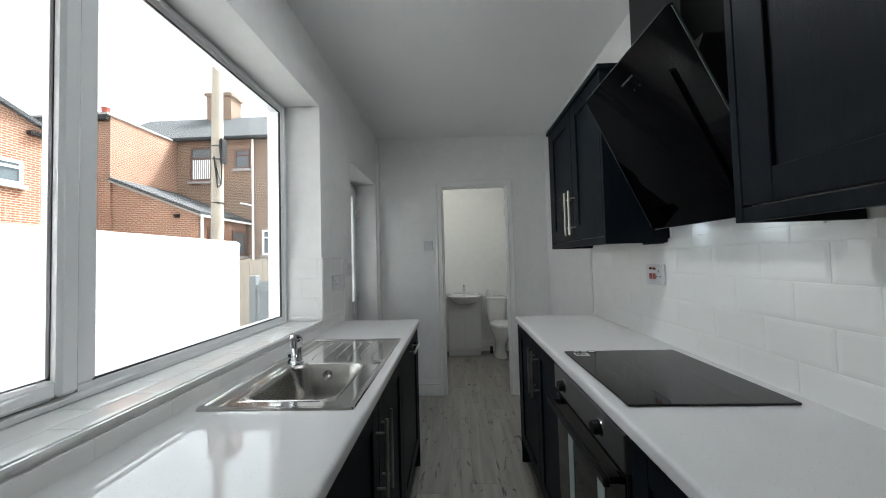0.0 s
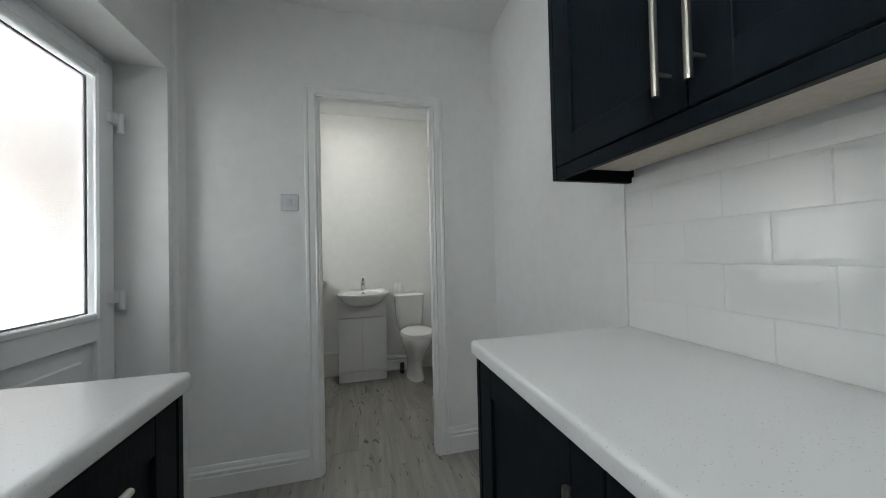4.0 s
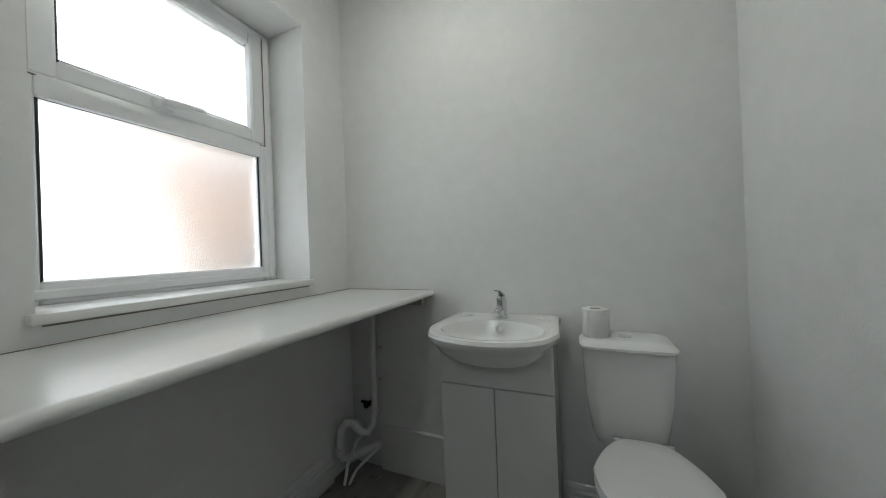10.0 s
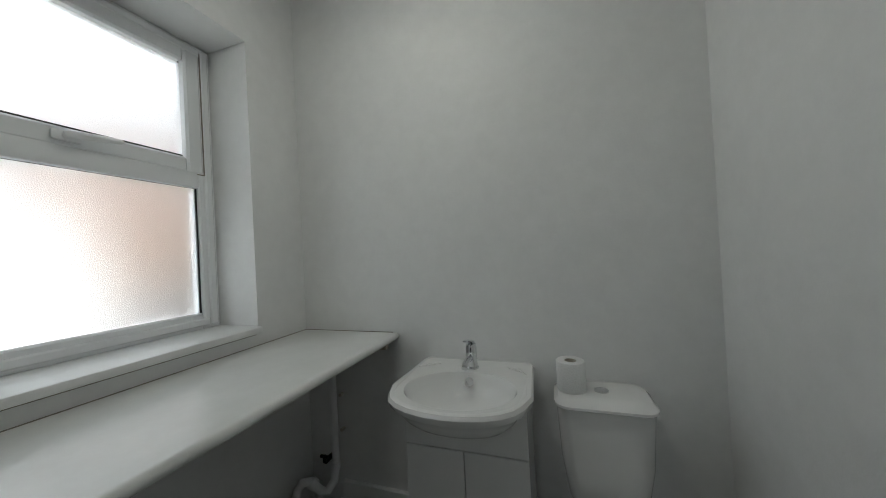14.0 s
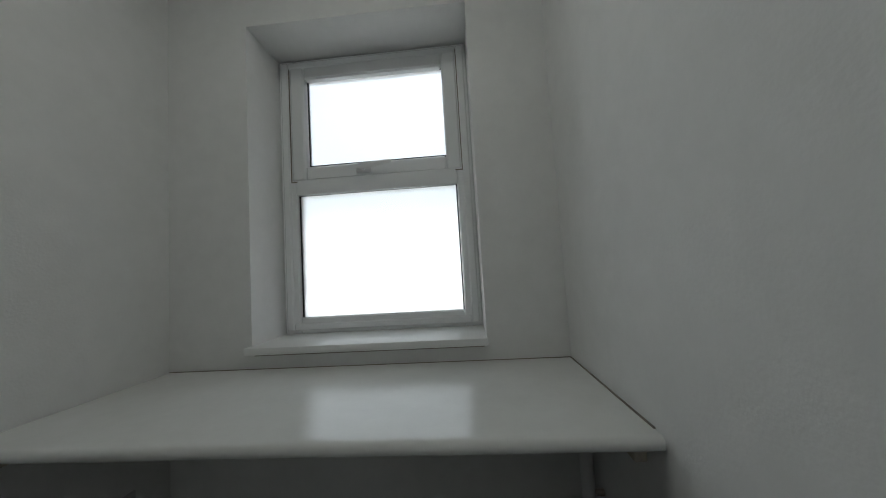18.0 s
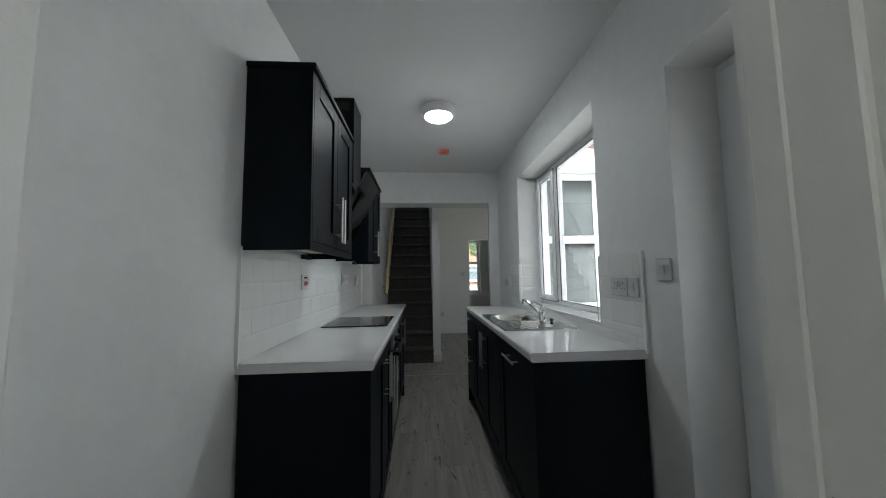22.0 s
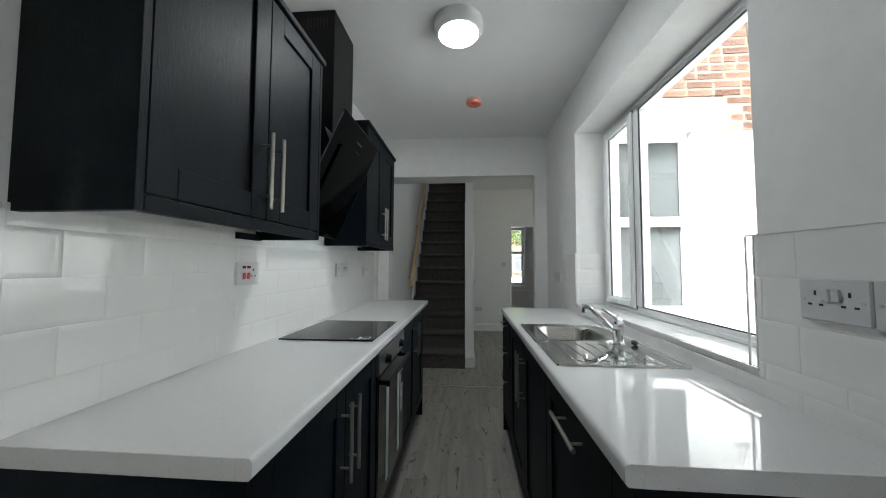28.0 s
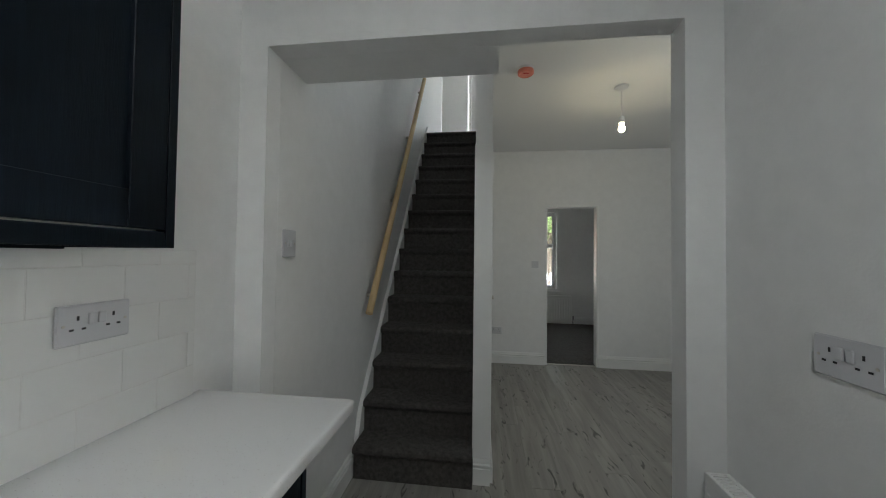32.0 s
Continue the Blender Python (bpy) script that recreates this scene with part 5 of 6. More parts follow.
for z in (0.46, 0.62, 0.80):
    part("pipe_clip", merge(rod((-0.118, 4.785, z), (-0.118, 4.805, z), 0.008, 10)), NICKEL, wp)
structure("skirting_cloakroom_back", box(-0.125, 0.30, BY - 0.022, BY, 0.0, 0.225, 0.003), GLOSS, "flat white skirting board", "skirting board")

SHIFT = Vector((0, 0, 0))
structure("sill_joint", box(WX0 - 0.0005, WX0 + 0.0015, 3.65, 4.45, 0.960, 0.9645), GAP, "dirty joint line under the window board", "joint")

# ---- stairs ----
stair = tagged(thing("stairs", (0.84, -1.25, 0), "staircase in charcoal carpet rising between white walls", "stairs"), kind="structure")
GO, RI, SY = 0.1735, 0.202, -1.16
for k in range(15):
    y0, z1 = SY - GO * k, RI * (k + 1)
    y1 = y0 - GO - (0.02 if k < 14 else 0.0)
    zb = z1 - RI + 0.001
    prof = [(y1, zb), (y0, zb), (y0, z1 - 0.058), (y0 + 0.018, z1 - 0.046), (y0 + 0.029, z1 - 0.028), (y0 + 0.027, z1 - 0.012), (y0 + 0.015, z1 - 0.002), (y0 - 0.004, z1), (y1, z1)]
    w0 = 0.437
    part("step", extrude(prof, "x", w0, NX - 0.027), CARPET, stair)
slope = RI / GO
structure("stair_string", extrude([(-1.235, 0.0), (-1.235, 0.20), (-1.29, 0.36), (-1.29 - 2.40, 0.36 + 2.40 * slope), (-3.75, 3.18), (-3.75, 3.03), (SY - GO * 14, 2.85), (-1.5, 0.0)], "x", NX - 0.026, NX), GLOSS, "white gloss stair string", "stair string")
hr = thing("handrail", (1.2, -2.5, 2.2), "varnished pine handrail fixed along the stair wall", "handrail")
ra, rb = Vector((NX - 0.056, -1.31, 0.966)), Vector((NX - 0.056, -3.20, 3.556))
part("rail", rod(ra, rb, 0.024, 12), PINE, hr)
for f in (0.06, 0.35, 0.64, 0.93):
    p = ra + (rb - ra) * f
    part("bracket", merge(rod(p + Vector((0, 0, -0.02)), p + Vector((0.03, 0, -0.05)), 0.006), rod(p + Vector((0.03, 0, -0.05)), p + Vector((0.056, 0, -0.05)), 0.012)), NICKEL, hr)
ld = tagged(thing("door_3", (1.0, -5.38, 3.03), "white panelled landing door standing ajar", "door"), kind="structure")
SL = Matrix.Translation((NX - 0.012, -5.38, 0)) @ Matrix.Rotation(radians(178), 4, "Z")
part("door_leaf", moved(merge(box(0.0, 0.5, -0.035, 0, 3.04, 5.0, 0.002), box(0.08, 0.42, 0.0, 0.006, 3.2, 3.85, 0.004), box(0.08, 0.42, 0.0, 0.006, 4.05, 4.85, 0.004)), SL), GLOSS, ld)
part("lever", moved(merge(rod((0.45, 0, 4.05), (0.45, 0.05, 4.05), 0.008), box(0.35, 0.455, 0.042, 0.055, 4.042, 4.058, 0.003)), SL), CHROME, ld)
structure("architrave_landing", merge(box(0.60, 0.662, -5.4, -5.38, 3.03, 5.08, 0.004), box(0.60, NX, -5.4, -5.381, 5.02, 5.08, 0.004)), GLOSS, "white gloss door surround", "architrave")
cd = thing("cupboard_knob", (0.335, -1.9, 1.02), "small metal knob on the under-stairs cupboard", "knob")
part("knob", merge(rod((0.335, -1.9, 1.02), (0.30, -1.9, 1.02), 0.007), rod((0.31, -1.9, 1.02), (0.295, -1.9, 1.02), 0.016)), NICKEL, cd)

# front room: radiator under its window, pipework
fr = thing("radiator", (-0.85, FY + 0.05, 0.08), "white panel radiator below the front window", "radiator")
part("panel", box(-1.40, -0.30, FY + 0.03, FY + 0.10, 0.08, 0.58, 0.006), PLASTIC, fr)
for k in range(21):
    part("flute", box(-1.37 + k * 0.05, -1.345 + k * 0.05, FY + 0.098, FY + 0.106, 0.12, 0.53, 0.003), PLASTIC, fr)
part("valve", merge(rod((-1.44, FY + 0.06, 0.0), (-1.44, FY + 0.06, 0.15), 0.008), rod((-1.44, FY + 0.06, 0.10), (-1.44, FY + 0.06, 0.18), 0.018)), CHROME, fr)
skirting("skirting_front_room", (HX0, FY), (0.33, FY), (0, 1))

# ---- yard and street ----
def brick_material(name, c1, c2, mortar, scale):
    """Coursed brickwork for upright walls that run along x or y."""
    m = material(name, c1, 0.85, bump=0.3, bump_scale=50)
    n, l = m.node_tree.nodes, m.node_tree.links
    b = n["Principled BSDF"]
    co = n.new("ShaderNodeTexCoord")
    sep, com = n.new("ShaderNodeSeparateXYZ"), n.new("ShaderNodeCombineXYZ")
    l.new(co.outputs["Object"], sep.inputs[0])
    along = n.new("ShaderNodeMath")
    along.operation = "ADD"
    l.new(sep.outputs["X"], along.inputs[0])
    l.new(sep.outputs["Y"], along.inputs[1])
    l.new(along.outputs[0], com.inputs["X"])
    l.new(sep.outputs["Z"], com.inputs["Y"])
    br = n.new("ShaderNodeTexBrick")
    br.inputs["Color1"].default_value, br.inputs["Color2"].default_value, br.inputs["Mortar"].default_value = (*c1, 1), (*c2, 1), (*mortar, 1)
    br.inputs["Scale"].default_value, br.inputs["Brick Width"].default_value, br.inputs["Row Height"].default_value = scale, 0.225, 0.075
    br.inputs["Mortar Size"].default_value = 0.011
    no = n.new("ShaderNodeTexNoise")
    no.inputs["Scale"].default_value = 1.3
    l.new(co.outputs["Object"], no.inputs["Vector"])
    mix = n.new("ShaderNodeMix")
    mix.data_type, mix.blend_type = "RGBA", "MULTIPLY"
    mix.inputs["Factor"].default_value = 0.5
    l.new(com.outputs[0], br.inputs["Vector"])
    l.new(br.outputs["Color"], mix.inputs["A"])
    l.new(no.outputs["Fac"], mix.inputs["B"])
    mul = n.new("ShaderNodeHueSaturation")
    mul.inputs["Value"].default_value, mul.inputs["Saturation"].default_value = 0.54, 1.0
    l.new(mix.outputs["Result"], mul.inputs["Color"])
    l.new(mul.outputs[0], b.inputs["Base Color"])
    return m


CONC = material("weathered_concrete", (0.34, 0.33, 0.31), 0.9, vary=0.3, scale=2, bump=0.4, bump_scale=40)
ORB = brick_material("orange_brick_side", (0.52, 0.19, 0.10), (0.40, 0.14, 0.08), (0.86, 0.68, 0.50), 1.0)
BRB = brick_material("brown_brick", (0.30, 0.14, 0.08), (0.42, 0.21, 0.12), (0.70, 0.60, 0.46), 1.0)
SLATE = material("grey_roof_slate", (0.06, 0.063, 0.065), 0.9, spec=0.2, vary=0.35, scale=3, bump=0.5, bump_scale=14, stretch=(1, 1, 5))
DARKGLASS = material("dark_window_glass", (0.10, 0.12, 0.13), 0.06)
BROWNF = material("brown_window_frame", (0.09, 0.04, 0.03), 0.4)
TIMBER = material("weathered_timber", (0.32, 0.28, 0.23), 0.8, vary=0.3, scale=3, stretch=(8, 8, 0.6), bump=0.3, bump_scale=30)
GREYT = material("grey_painted_timber", (0.12, 0.135, 0.145), 0.6, vary=0.2, scale=4, stretch=(8, 8, 0.6))
structure("ground", box(-400, 400, -400, 400, -0.6, -0.32), CONC, "pale concrete ground", "ground")
structure("yard_floor", box(-3.0, OUT, YN, 6.2, -0.31, -0.12), CONC, "concrete back yard", "ground")
structure("wall_outer_render", wall_with_holes("y", YN - 0.03, WY1 + 0.28, OUT - 0.02, OUT - 0.002, -0.3, 3.0, [KW, RD, WW]), RENDER, "white painted outer wall", "wall")
structure("wall_end_outer", box(OUT - 0.02, 1.6, WY1 + 0.26, WY1 + 0.3, -0.3, 3.0), RENDER)
structure("roof_slab", box(OUT - 0.12, 1.65, YN, WY1 + 0.4, 2.92, 3.04), SLATE, "flat roof over the kitchen wing", "roof")
yw = tagged(thing("yard_wall", (-2.9, 2.3, -0.3), "white painted yard boundary wall with a rounded top", "wall"), kind="structure")
part("masonry", box(-3.02, -2.80, YN - 0.03, 4.80, -0.3, 1.58), RENDER, yw)
part("coping", extrude([(-3.02, 1.58), (-2.80, 1.58), (-2.80, 1.60), (-2.85, 1.64), (-2.97, 1.64), (-3.02, 1.60)], "y", YN - 0.03, 4.82), RENDER, yw)
gt = thing("timber_gate", (-2.0, 5.3, -0.3), "grey painted boarded yard gate", "gate")
for k in range(14):
    part("board", box(-2.80 + k * 0.15, -2.66 + k * 0.15, 5.28, 5.302, -0.25, 1.02, 0.004), GREYT, gt)
part("top_rail", box(-2.82, -0.70, 5.25, 5.279, 0.86, 0.96, 0.004), GREYT, gt)
part("bottom_rail", box(-2.82, -0.70, 5.25, 5.279, 0.0, 0.1, 0.004), GREYT, gt)
part("post", box(-2.93, -2.82, 5.22, 5.33, -0.3, 1.12, 0.006), GREYT, gt)
pf = thing("timber_fence", (-3.9, 7.2, -0.3), "weathered timber fence panel beyond the gate", "fence")
for k in range(16):
    part("board", box(-4.6 + k * 0.1, -4.505 + k * 0.1, 7.2, 7.22, -0.3, 1.42 - 0.01 * (k % 3), 0.003), TIMBER, pf)
part("rail", box(-4.6, -3.0, 7.22, 7.26, 1.15, 1.24), TIMBER, pf)

# brickwork over the painted part of the house wall
BRICK = material("reclaimed_brick", (0.095, 0.036, 0.025), 0.92, colour2=(0.150, 0.088, 0.055), scale=7, bump=0.9, bump_scale=38, random=0.32)
MORT = material("sandy_mortar", (0.205, 0.185, 0.138), 0.95, vary=0.25, scale=14, bump=0.5, bump_scale=90)
hb = tagged(thing("upper_brickwork", (-1.7, YN - 0.028, 2.9), "weathered red brickwork above white painted masonry", "brickwork"), kind="structure")
part("mortar_bed", merge(box(-3.3, -1.90, YN - 0.030, YN - 0.020, 2.466, 3.9), box(-1.90, -0.7, YN - 0.030, YN - 0.020, 2.79, 3.9)), MORT, hb)
rngb = random.Random(4)
spots = {0: [], 1: [], 2: []}
for row in range(18):
    z = 2.505 + row * 0.0775
    x = -3.2 + (0.115 if row % 2 else 0.0)
    while x < -0.75:
        kind = rngb.choice((0, 0, 1, 2))
        ln = (0.225, 0.205, 0.11)[kind]
        if x + ln < (-1.90 if z < 2.80 else -0.72):
            spots[kind].append(Matrix.Translation((x + ln / 2, YN - 0.030 + rngb.uniform(-0.002, 0.002), z)) @ Matrix.Rotation(rngb.uniform(-0.012, 0.012), 4, "Y"))
        x += ln + 0.012
for kind, ln in enumerate((0.225, 0.205, 0.11)):
    pieces("brick", box(-ln / 2, ln / 2, -0.013, 0.013, -0.033, 0.033, 0.008), BRICK, hb, spots[kind])
vt = whole("air_vent", merge(box(-2.075, -1.89, YN - 0.030, YN - 0.018, 2.13, 2.255, 0.003)), RENDER, "white painted air brick", "vent")
for r_ in range(4):
    for c_ in range(8):
        part("vent_hole", box(-2.06 + c_ * 0.021, -2.049 + c_ * 0.021, YN - 0.0195, YN - 0.0165, 2.147 + r_ * 0.027, 2.158 + r_ * 0.027), GASKET, vt)
whole("loose_cable", tube([(-2.10, YN - 0.006, 3.6), (-2.12, YN - 0.004, 3.32), (-2.17, YN - 0.002, 3.0), (-2.235, YN + 0.004, 2.74), (-2.28, YN + 0.01, 2.45), (-2.31, YN + 0.01, 2.18), (-2.39, YN + 0.01, 1.85), (-2.46, YN + 0.01, 1.5), (-2.47, YN + 0.01, 0.6)], 0.003, 6), BLACK, "thin black cable hanging down the wall", "cable")
dp = thing("downpipe", (-2.57, YN + 0.05, 2.48), "white plastic downpipe stub on the brickwork", "downpipe")
part("pipe", rod((-2.57, YN + 0.05, 2.47), (-2.58, YN + 0.05, 3.9), 0.034, 16), UPVC, dp)
part("pipe_clip", box(-2.61, -2.53, YN - 0.01, YN + 0.09, 3.02, 3.045, 0.003), BLACK, dp)
whole("wall_bracket", merge(rod((-2.43, YN - 0.03, 1.24), (-2.43, YN + 0.02, 1.24), 0.008), rod((-2.43, YN + 0.015, 1.24), (-2.56, YN + 0.015, 1.24), 0.009)), BLACK, "black iron wall hook", "bracket")
# outside sill drip over the window, painted
whole("window_head", box(-1.74, -0.72, YN - 0.03, YN - 0.004, 2.47, 2.60, 0.004), RENDER, "white painted window lintel", "lintel")


def house_window(parent, axis, a0, a1, z0, z1, plane, frame_mat, out):
    d = 0.05 * out
    def b(p, q, lo, hi, s, e):
        s, e = sorted((s, e))
        return box(s, e, p, q, lo, hi) if axis == "x" else box(p, q, s, e, lo, hi)
    w = part("window", merge(b(a0, a0 + 0.09, z0, z1, plane, plane + d), b(a1 - 0.09, a1, z0, z1, plane, plane + d), b(a0 + 0.09, a1 - 0.09, z0, z0 + 0.09, plane, plane + d), b(a0 + 0.09, a1 - 0.09, z1 - 0.09, z1, plane, plane + d), b(a0 + 0.09, a1 - 0.09, z0 + (z1 - z0) * 0.66, z0 + (z1 - z0) * 0.66 + 0.07, plane, plane + d)), frame_mat, parent)
    part("pane", b(a0 + 0.05, a1 - 0.05, z0 + 0.05, z1 - 0.05, plane - d * 0.2, plane + d * 0.3), DARKGLASS, w)
    part("sill", b(a0 - 0.08, a1 + 0.08, z0 - 0.12, z0 - 0.005, plane, plane + d * 2.2), CONC, w)
    return w


# brown terrace across the lane
SHIFT = Vector((0, -0.9, 0))
th = thing("terraced_house", (-8, 18, -0.3), "brown brick terraced house with a slate roof", "house")
part("wall", box(-17.0, 1.0, 16.2, 22.0, -0.3, 7.49), BRB, th)
rf = part("roof", extrude([(15.95, 7.50), (19.1, 9.85), (22.3, 7.50), (22.3, 7.36), (19.1, 9.70), (15.95, 7.36)], "x", -17.2, 1.2), SLATE, th)
part("chimney", merge(box(-13.5, -12.1, 18.7, 19.6, 8.9, 10.95), box(-13.6, -12.0, 18.6, 19.7, 10.95, 11.12)), BRB, rf)
part("gutter", box(-17.2, 1.2, 15.87, 15.96, 7.30, 7.39), BLACK, th)
house_window(th, "y", -12.35, -11.25, 5.40, 7.05, 16.2, BROWNF, -1)
house_window(th, "y", -10.15, -9.40, 5.95, 6.90, 16.2, BROWNF, -1)
house_window(th, "y", -8.80, -8.25, 1.75, 2.95, 16.2, UPVC, -1)
house_window(th, "y", -6.6, -5.4, 4.8, 6.6, 16.2, BROWNF, -1)
for k in range(9):
    part("blind", box(-12.23 + k * 0.1, -12.17 + k * 0.1, 16.175, 16.182, 5.52, 6.45), UPVC, th)
for x in (-11.05, -9.2):
    part("downpipe", rod((x, 16.1, -0.3), (x, 16.1, 7.35), 0.05, 8), UPVC, th)
part("waste_branch", tube([(-9.2, 16.08, 4.1), (-9.5, 16.08, 4.2), (-9.8, 16.08, 4.25)], 0.045, 6), UPVC, th)
# orange-brick wing and its neighbour
SHIFT = Vector((0, 0, 0))
TERRA = material("red_clay_pot", (0.30, 0.07, 0.05), 0.8, vary=0.2, scale=8)
ow = thing("brick_house_wing", (-16, 14, -0.3), "tall orange brick rear wing with a parapet", "house")
part("wall", box(-19.0, -13.0, 12.2, 15.29, -0.3, 7.3), ORB, ow)
house_window(ow, "y", -14.95, -13.85, 5.90, 7.02, 12.2, UPVC, -1)
house_window(ow, "y", -14.95, -13.80, 3.22, 4.25, 12.2, UPVC, -1)
part("eave_board", box(-19.05, -13.02, 12.05, 12.2, 7.12, 7.3), BLACK, ow)
part("chimney_pot", lathe([(0.15, 0), (0.17, 0.06), (0.15, 0.1), (0.13, 0.42), (0.16, 0.5), (0.12, 0.5)], (-13.75, 12.7, 7.38), 16), TERRA, ow, "red clay chimney pot")
part("coping", box(-19.1, -12.95, 12.02, 15.29, 7.3, 7.38), CONC, ow)
ob_ = thing("brick_house", (-16, 9, -0.3), "orange brick house with a tiled roof", "house")
part("wall", extrude([(7.6, -0.3), (10.3, -0.3), (10.3, 5.85), (7.6, 6.91)], "x", -19.0, -13.05), ORB, ob_)
part("roof", extrude([(10.55, 5.86), (7.4, 7.16), (7.4, 7.02), (10.55, 5.74)], "x", -19.2, -12.9), SLATE, ob_)
part("eave_board", box(-13.1, -12.9, 9.75, 10.5, 5.62, 5.74), BLACK, ob_)
house_window(ob_, "x", 8.7, 9.67, 3.95, 4.7, -13.05, UPVC, 1)
# lean-to with slates
le = thing("lean_to", (-11.8, 13.4, -0.3), "single-storey brick outbuilding with a sloping slate roof", "outbuilding")
part("wall", extrude([(-12.98, -0.3), (-9.55, -0.3), (-9.55, 3.36), (-12.98, 4.72)], "y", 12.28, 15.2), ORB, le)
part("roof", extrude([(-9.30, 3.40), (-12.99, 4.86), (-12.99, 4.74), (-9.30, 3.28)], "y", 12.1, 15.25), SLATE, le)
part("verge", extrude([(-9.30, 3.28), (-12.99, 4.74), (-12.99, 4.66), (-9.30, 3.20)], "y", 12.13, 12.2), CONC, le)
part("gutter", box(-9.36, -9.27, 12.15, 15.2, 3.20, 3.275), UPVC, le)
part("downpipe", rod((-9.46, 12.4, -0.3), (-9.46, 12.4, 3.2), 0.05, 8), UPVC, le)
for y in (12.75, 14.2):
    house_window(le, "x", y, y + 0.95, 1.7, 2.85, -9.55, BROWNF, 1)
part("lamp", merge(rod((-10.30, 12.28, 3.28), (-10.30, 12.12, 3.24), 0.07, 10), box(-10.36, -10.24, 12.2, 12.279, 3.2, 3.34)), BLACK, le, "black wall lamp")
# telegraph pole
PX, PY = -4.23, 6.28
tp2 = thing("telegraph_pole", (PX, PY, -0.3), "weathered wooden telegraph pole with coiled cables", "telegraph pole")
part("pole", rod((PX - 0.02, PY, -0.3), (PX, PY, 6.1), 0.118, 14, 0.092), TIMBER, tp2)
part("junction_box", box(PX + 0.09, PX + 0.14, PY - 0.07, PY + 0.07, 3.30, 3.78, 0.008), BLACK, tp2)
for k in range(3):
    part("cable", tube([(PX + 0.10, PY - 0.09, 3.75 - 0.07 * k), (PX + 0.17, PY - 0.12, 3.36 - 0.1 * k), (PX + 0.15, PY - 0.11, 2.86), (PX + 0.07, PY - 0.10, 2.80 + 0.14 * k), (PX, PY - 0.11, 3.42)], 0.010, 6), BLACK, tp2)
part("band", merge(*[rod((PX, PY, z), (PX, PY, z + 0.022), r, 14) for z, r in ((2.5, 0.114), (3.36, 0.110), (3.62, 0.109))]), BLACK, tp2)

# street side: trees and houses opposite
LEAF = material("summer_leaves", (0.075, 0.13, 0.03), 0.6, colour2=(0.12, 0.19, 0.05), scale=3)
BARK = material("rough_bark", (0.10, 0.08, 0.06), 0.9, vary=0.4, scale=6, bump=0.8, bump_scale=20)


def tree(x, y, h, spread, seed):
    rng = random.Random(seed)
    t = thing("tree", (x, y, -0.3), "leafy green street tree", "tree", "street trees")
    limbs = [rod((x, y, -0.3), (x + 0.1, y, h * 0.5), 0.18, 10, 0.11)]
    for k in range(7):
        a = k * 0.9 + rng.random()
        limbs.append(rod((x + 0.08, y, h * (0.32 + 0.03 * k)), (x + math.cos(a) * spread * 0.6, y + math.sin(a) * spread * 0.6, h * (0.6 + 0.05 * k)), 0.07, 6, 0.02))
    part("trunk", merge(*limbs), BARK, t)
    verts, faces = [], []
    for k in range(2600):
        d = Vector((rng.gauss(0, 1), rng.gauss(0, 1), rng.gauss(0, 1))).normalized()
        lump = 1 + 0.25 * math.sin(d.x * 5 + seed) * math.cos(d.z * 6)
        c = Vector((x, y, h * 0.68)) + Vector((d.x * spread, d.y * spread, d.z * h * 0.34)) * (rng.random() ** 0.4) * lump
        u = Vector((rng.gauss(0, 1), rng.gauss(0, 1), rng.gauss(0, 1))).normalized() * rng.uniform(0.07, 0.15)
        w = u.orthogonal().normalized() * u.length * 0.6
        i = len(verts)
        verts += [c - u, c + w, c + u, c - w]
        faces.append((i, i + 1, i + 2, i + 3))
    me = bpy.data.meshes.new("crown")
    me.from_pydata([v - Vector((x, y, -0.3)) for v in verts], [], faces)
    me.materials.append(LEAF)
    cr = new("crown", me)
    cr.parent = t
    return t


tree(-3.2, -16.5, 6.0, 2.3, 3)
tree(-6.5, -22.0, 7.5, 2.8, 5)
oh = thing("terraced_house", (2, -30, -0.3), "red brick houses across the street", "house")
part("wall", box(-12, 14, -36, -30, -0.3, 5.6), ORB, oh)
part("roof", extrude([(-29.7, 5.5), (-33, 8.2), (-36.3, 5.5)], "x", -12.2, 14.2), SLATE, oh)
for k in range(6):
    house_window(oh, "y", -10 + k * 4, -8.6 + k * 4, 3.6, 5.0, -30, UPVC, 1)
    house_window(oh, "y", -10 + k * 4, -8.2 + k * 4, 0.6, 2.2, -30, UPVC, 1)
pk = thing("picket_fence", (-3, -14, -0.3), "low white garden fence across the road", "fence")
for k in range(30):
    part("slat", box(-6.5 + k * 0.22, -6.38 + k * 0.22, -14.02, -14.0, -0.3, 0.65, 0.004), UPVC, pk)
part("rail", box(-6.5, 0.1, -14.06, -14.021, 0.35, 0.45), UPVC, pk)

# ---- tiles and floor boards, piece by piece ----
def tile_mesh(w, h):
    """A glazed tile with broad sloping edges, lying in the y-z plane and facing +x."""
    def rect(i, x):
        return [Vector((x, -w / 2 + i, -h / 2 + i)), Vector((x, w / 2 - i, -h / 2 + i)), Vector((x, w / 2 - i, h / 2 - i)), Vector((x, -w / 2 + i, h / 2 - i))]
    e = min(0.010, w * 0.2, h * 0.2)
    bm = loft([rect(0, 0), rect(0, 0.0032), rect(0.0008, 0.0040), rect(e, 0.0046), rect(e + 0.002, 0.00465)])
    return bm


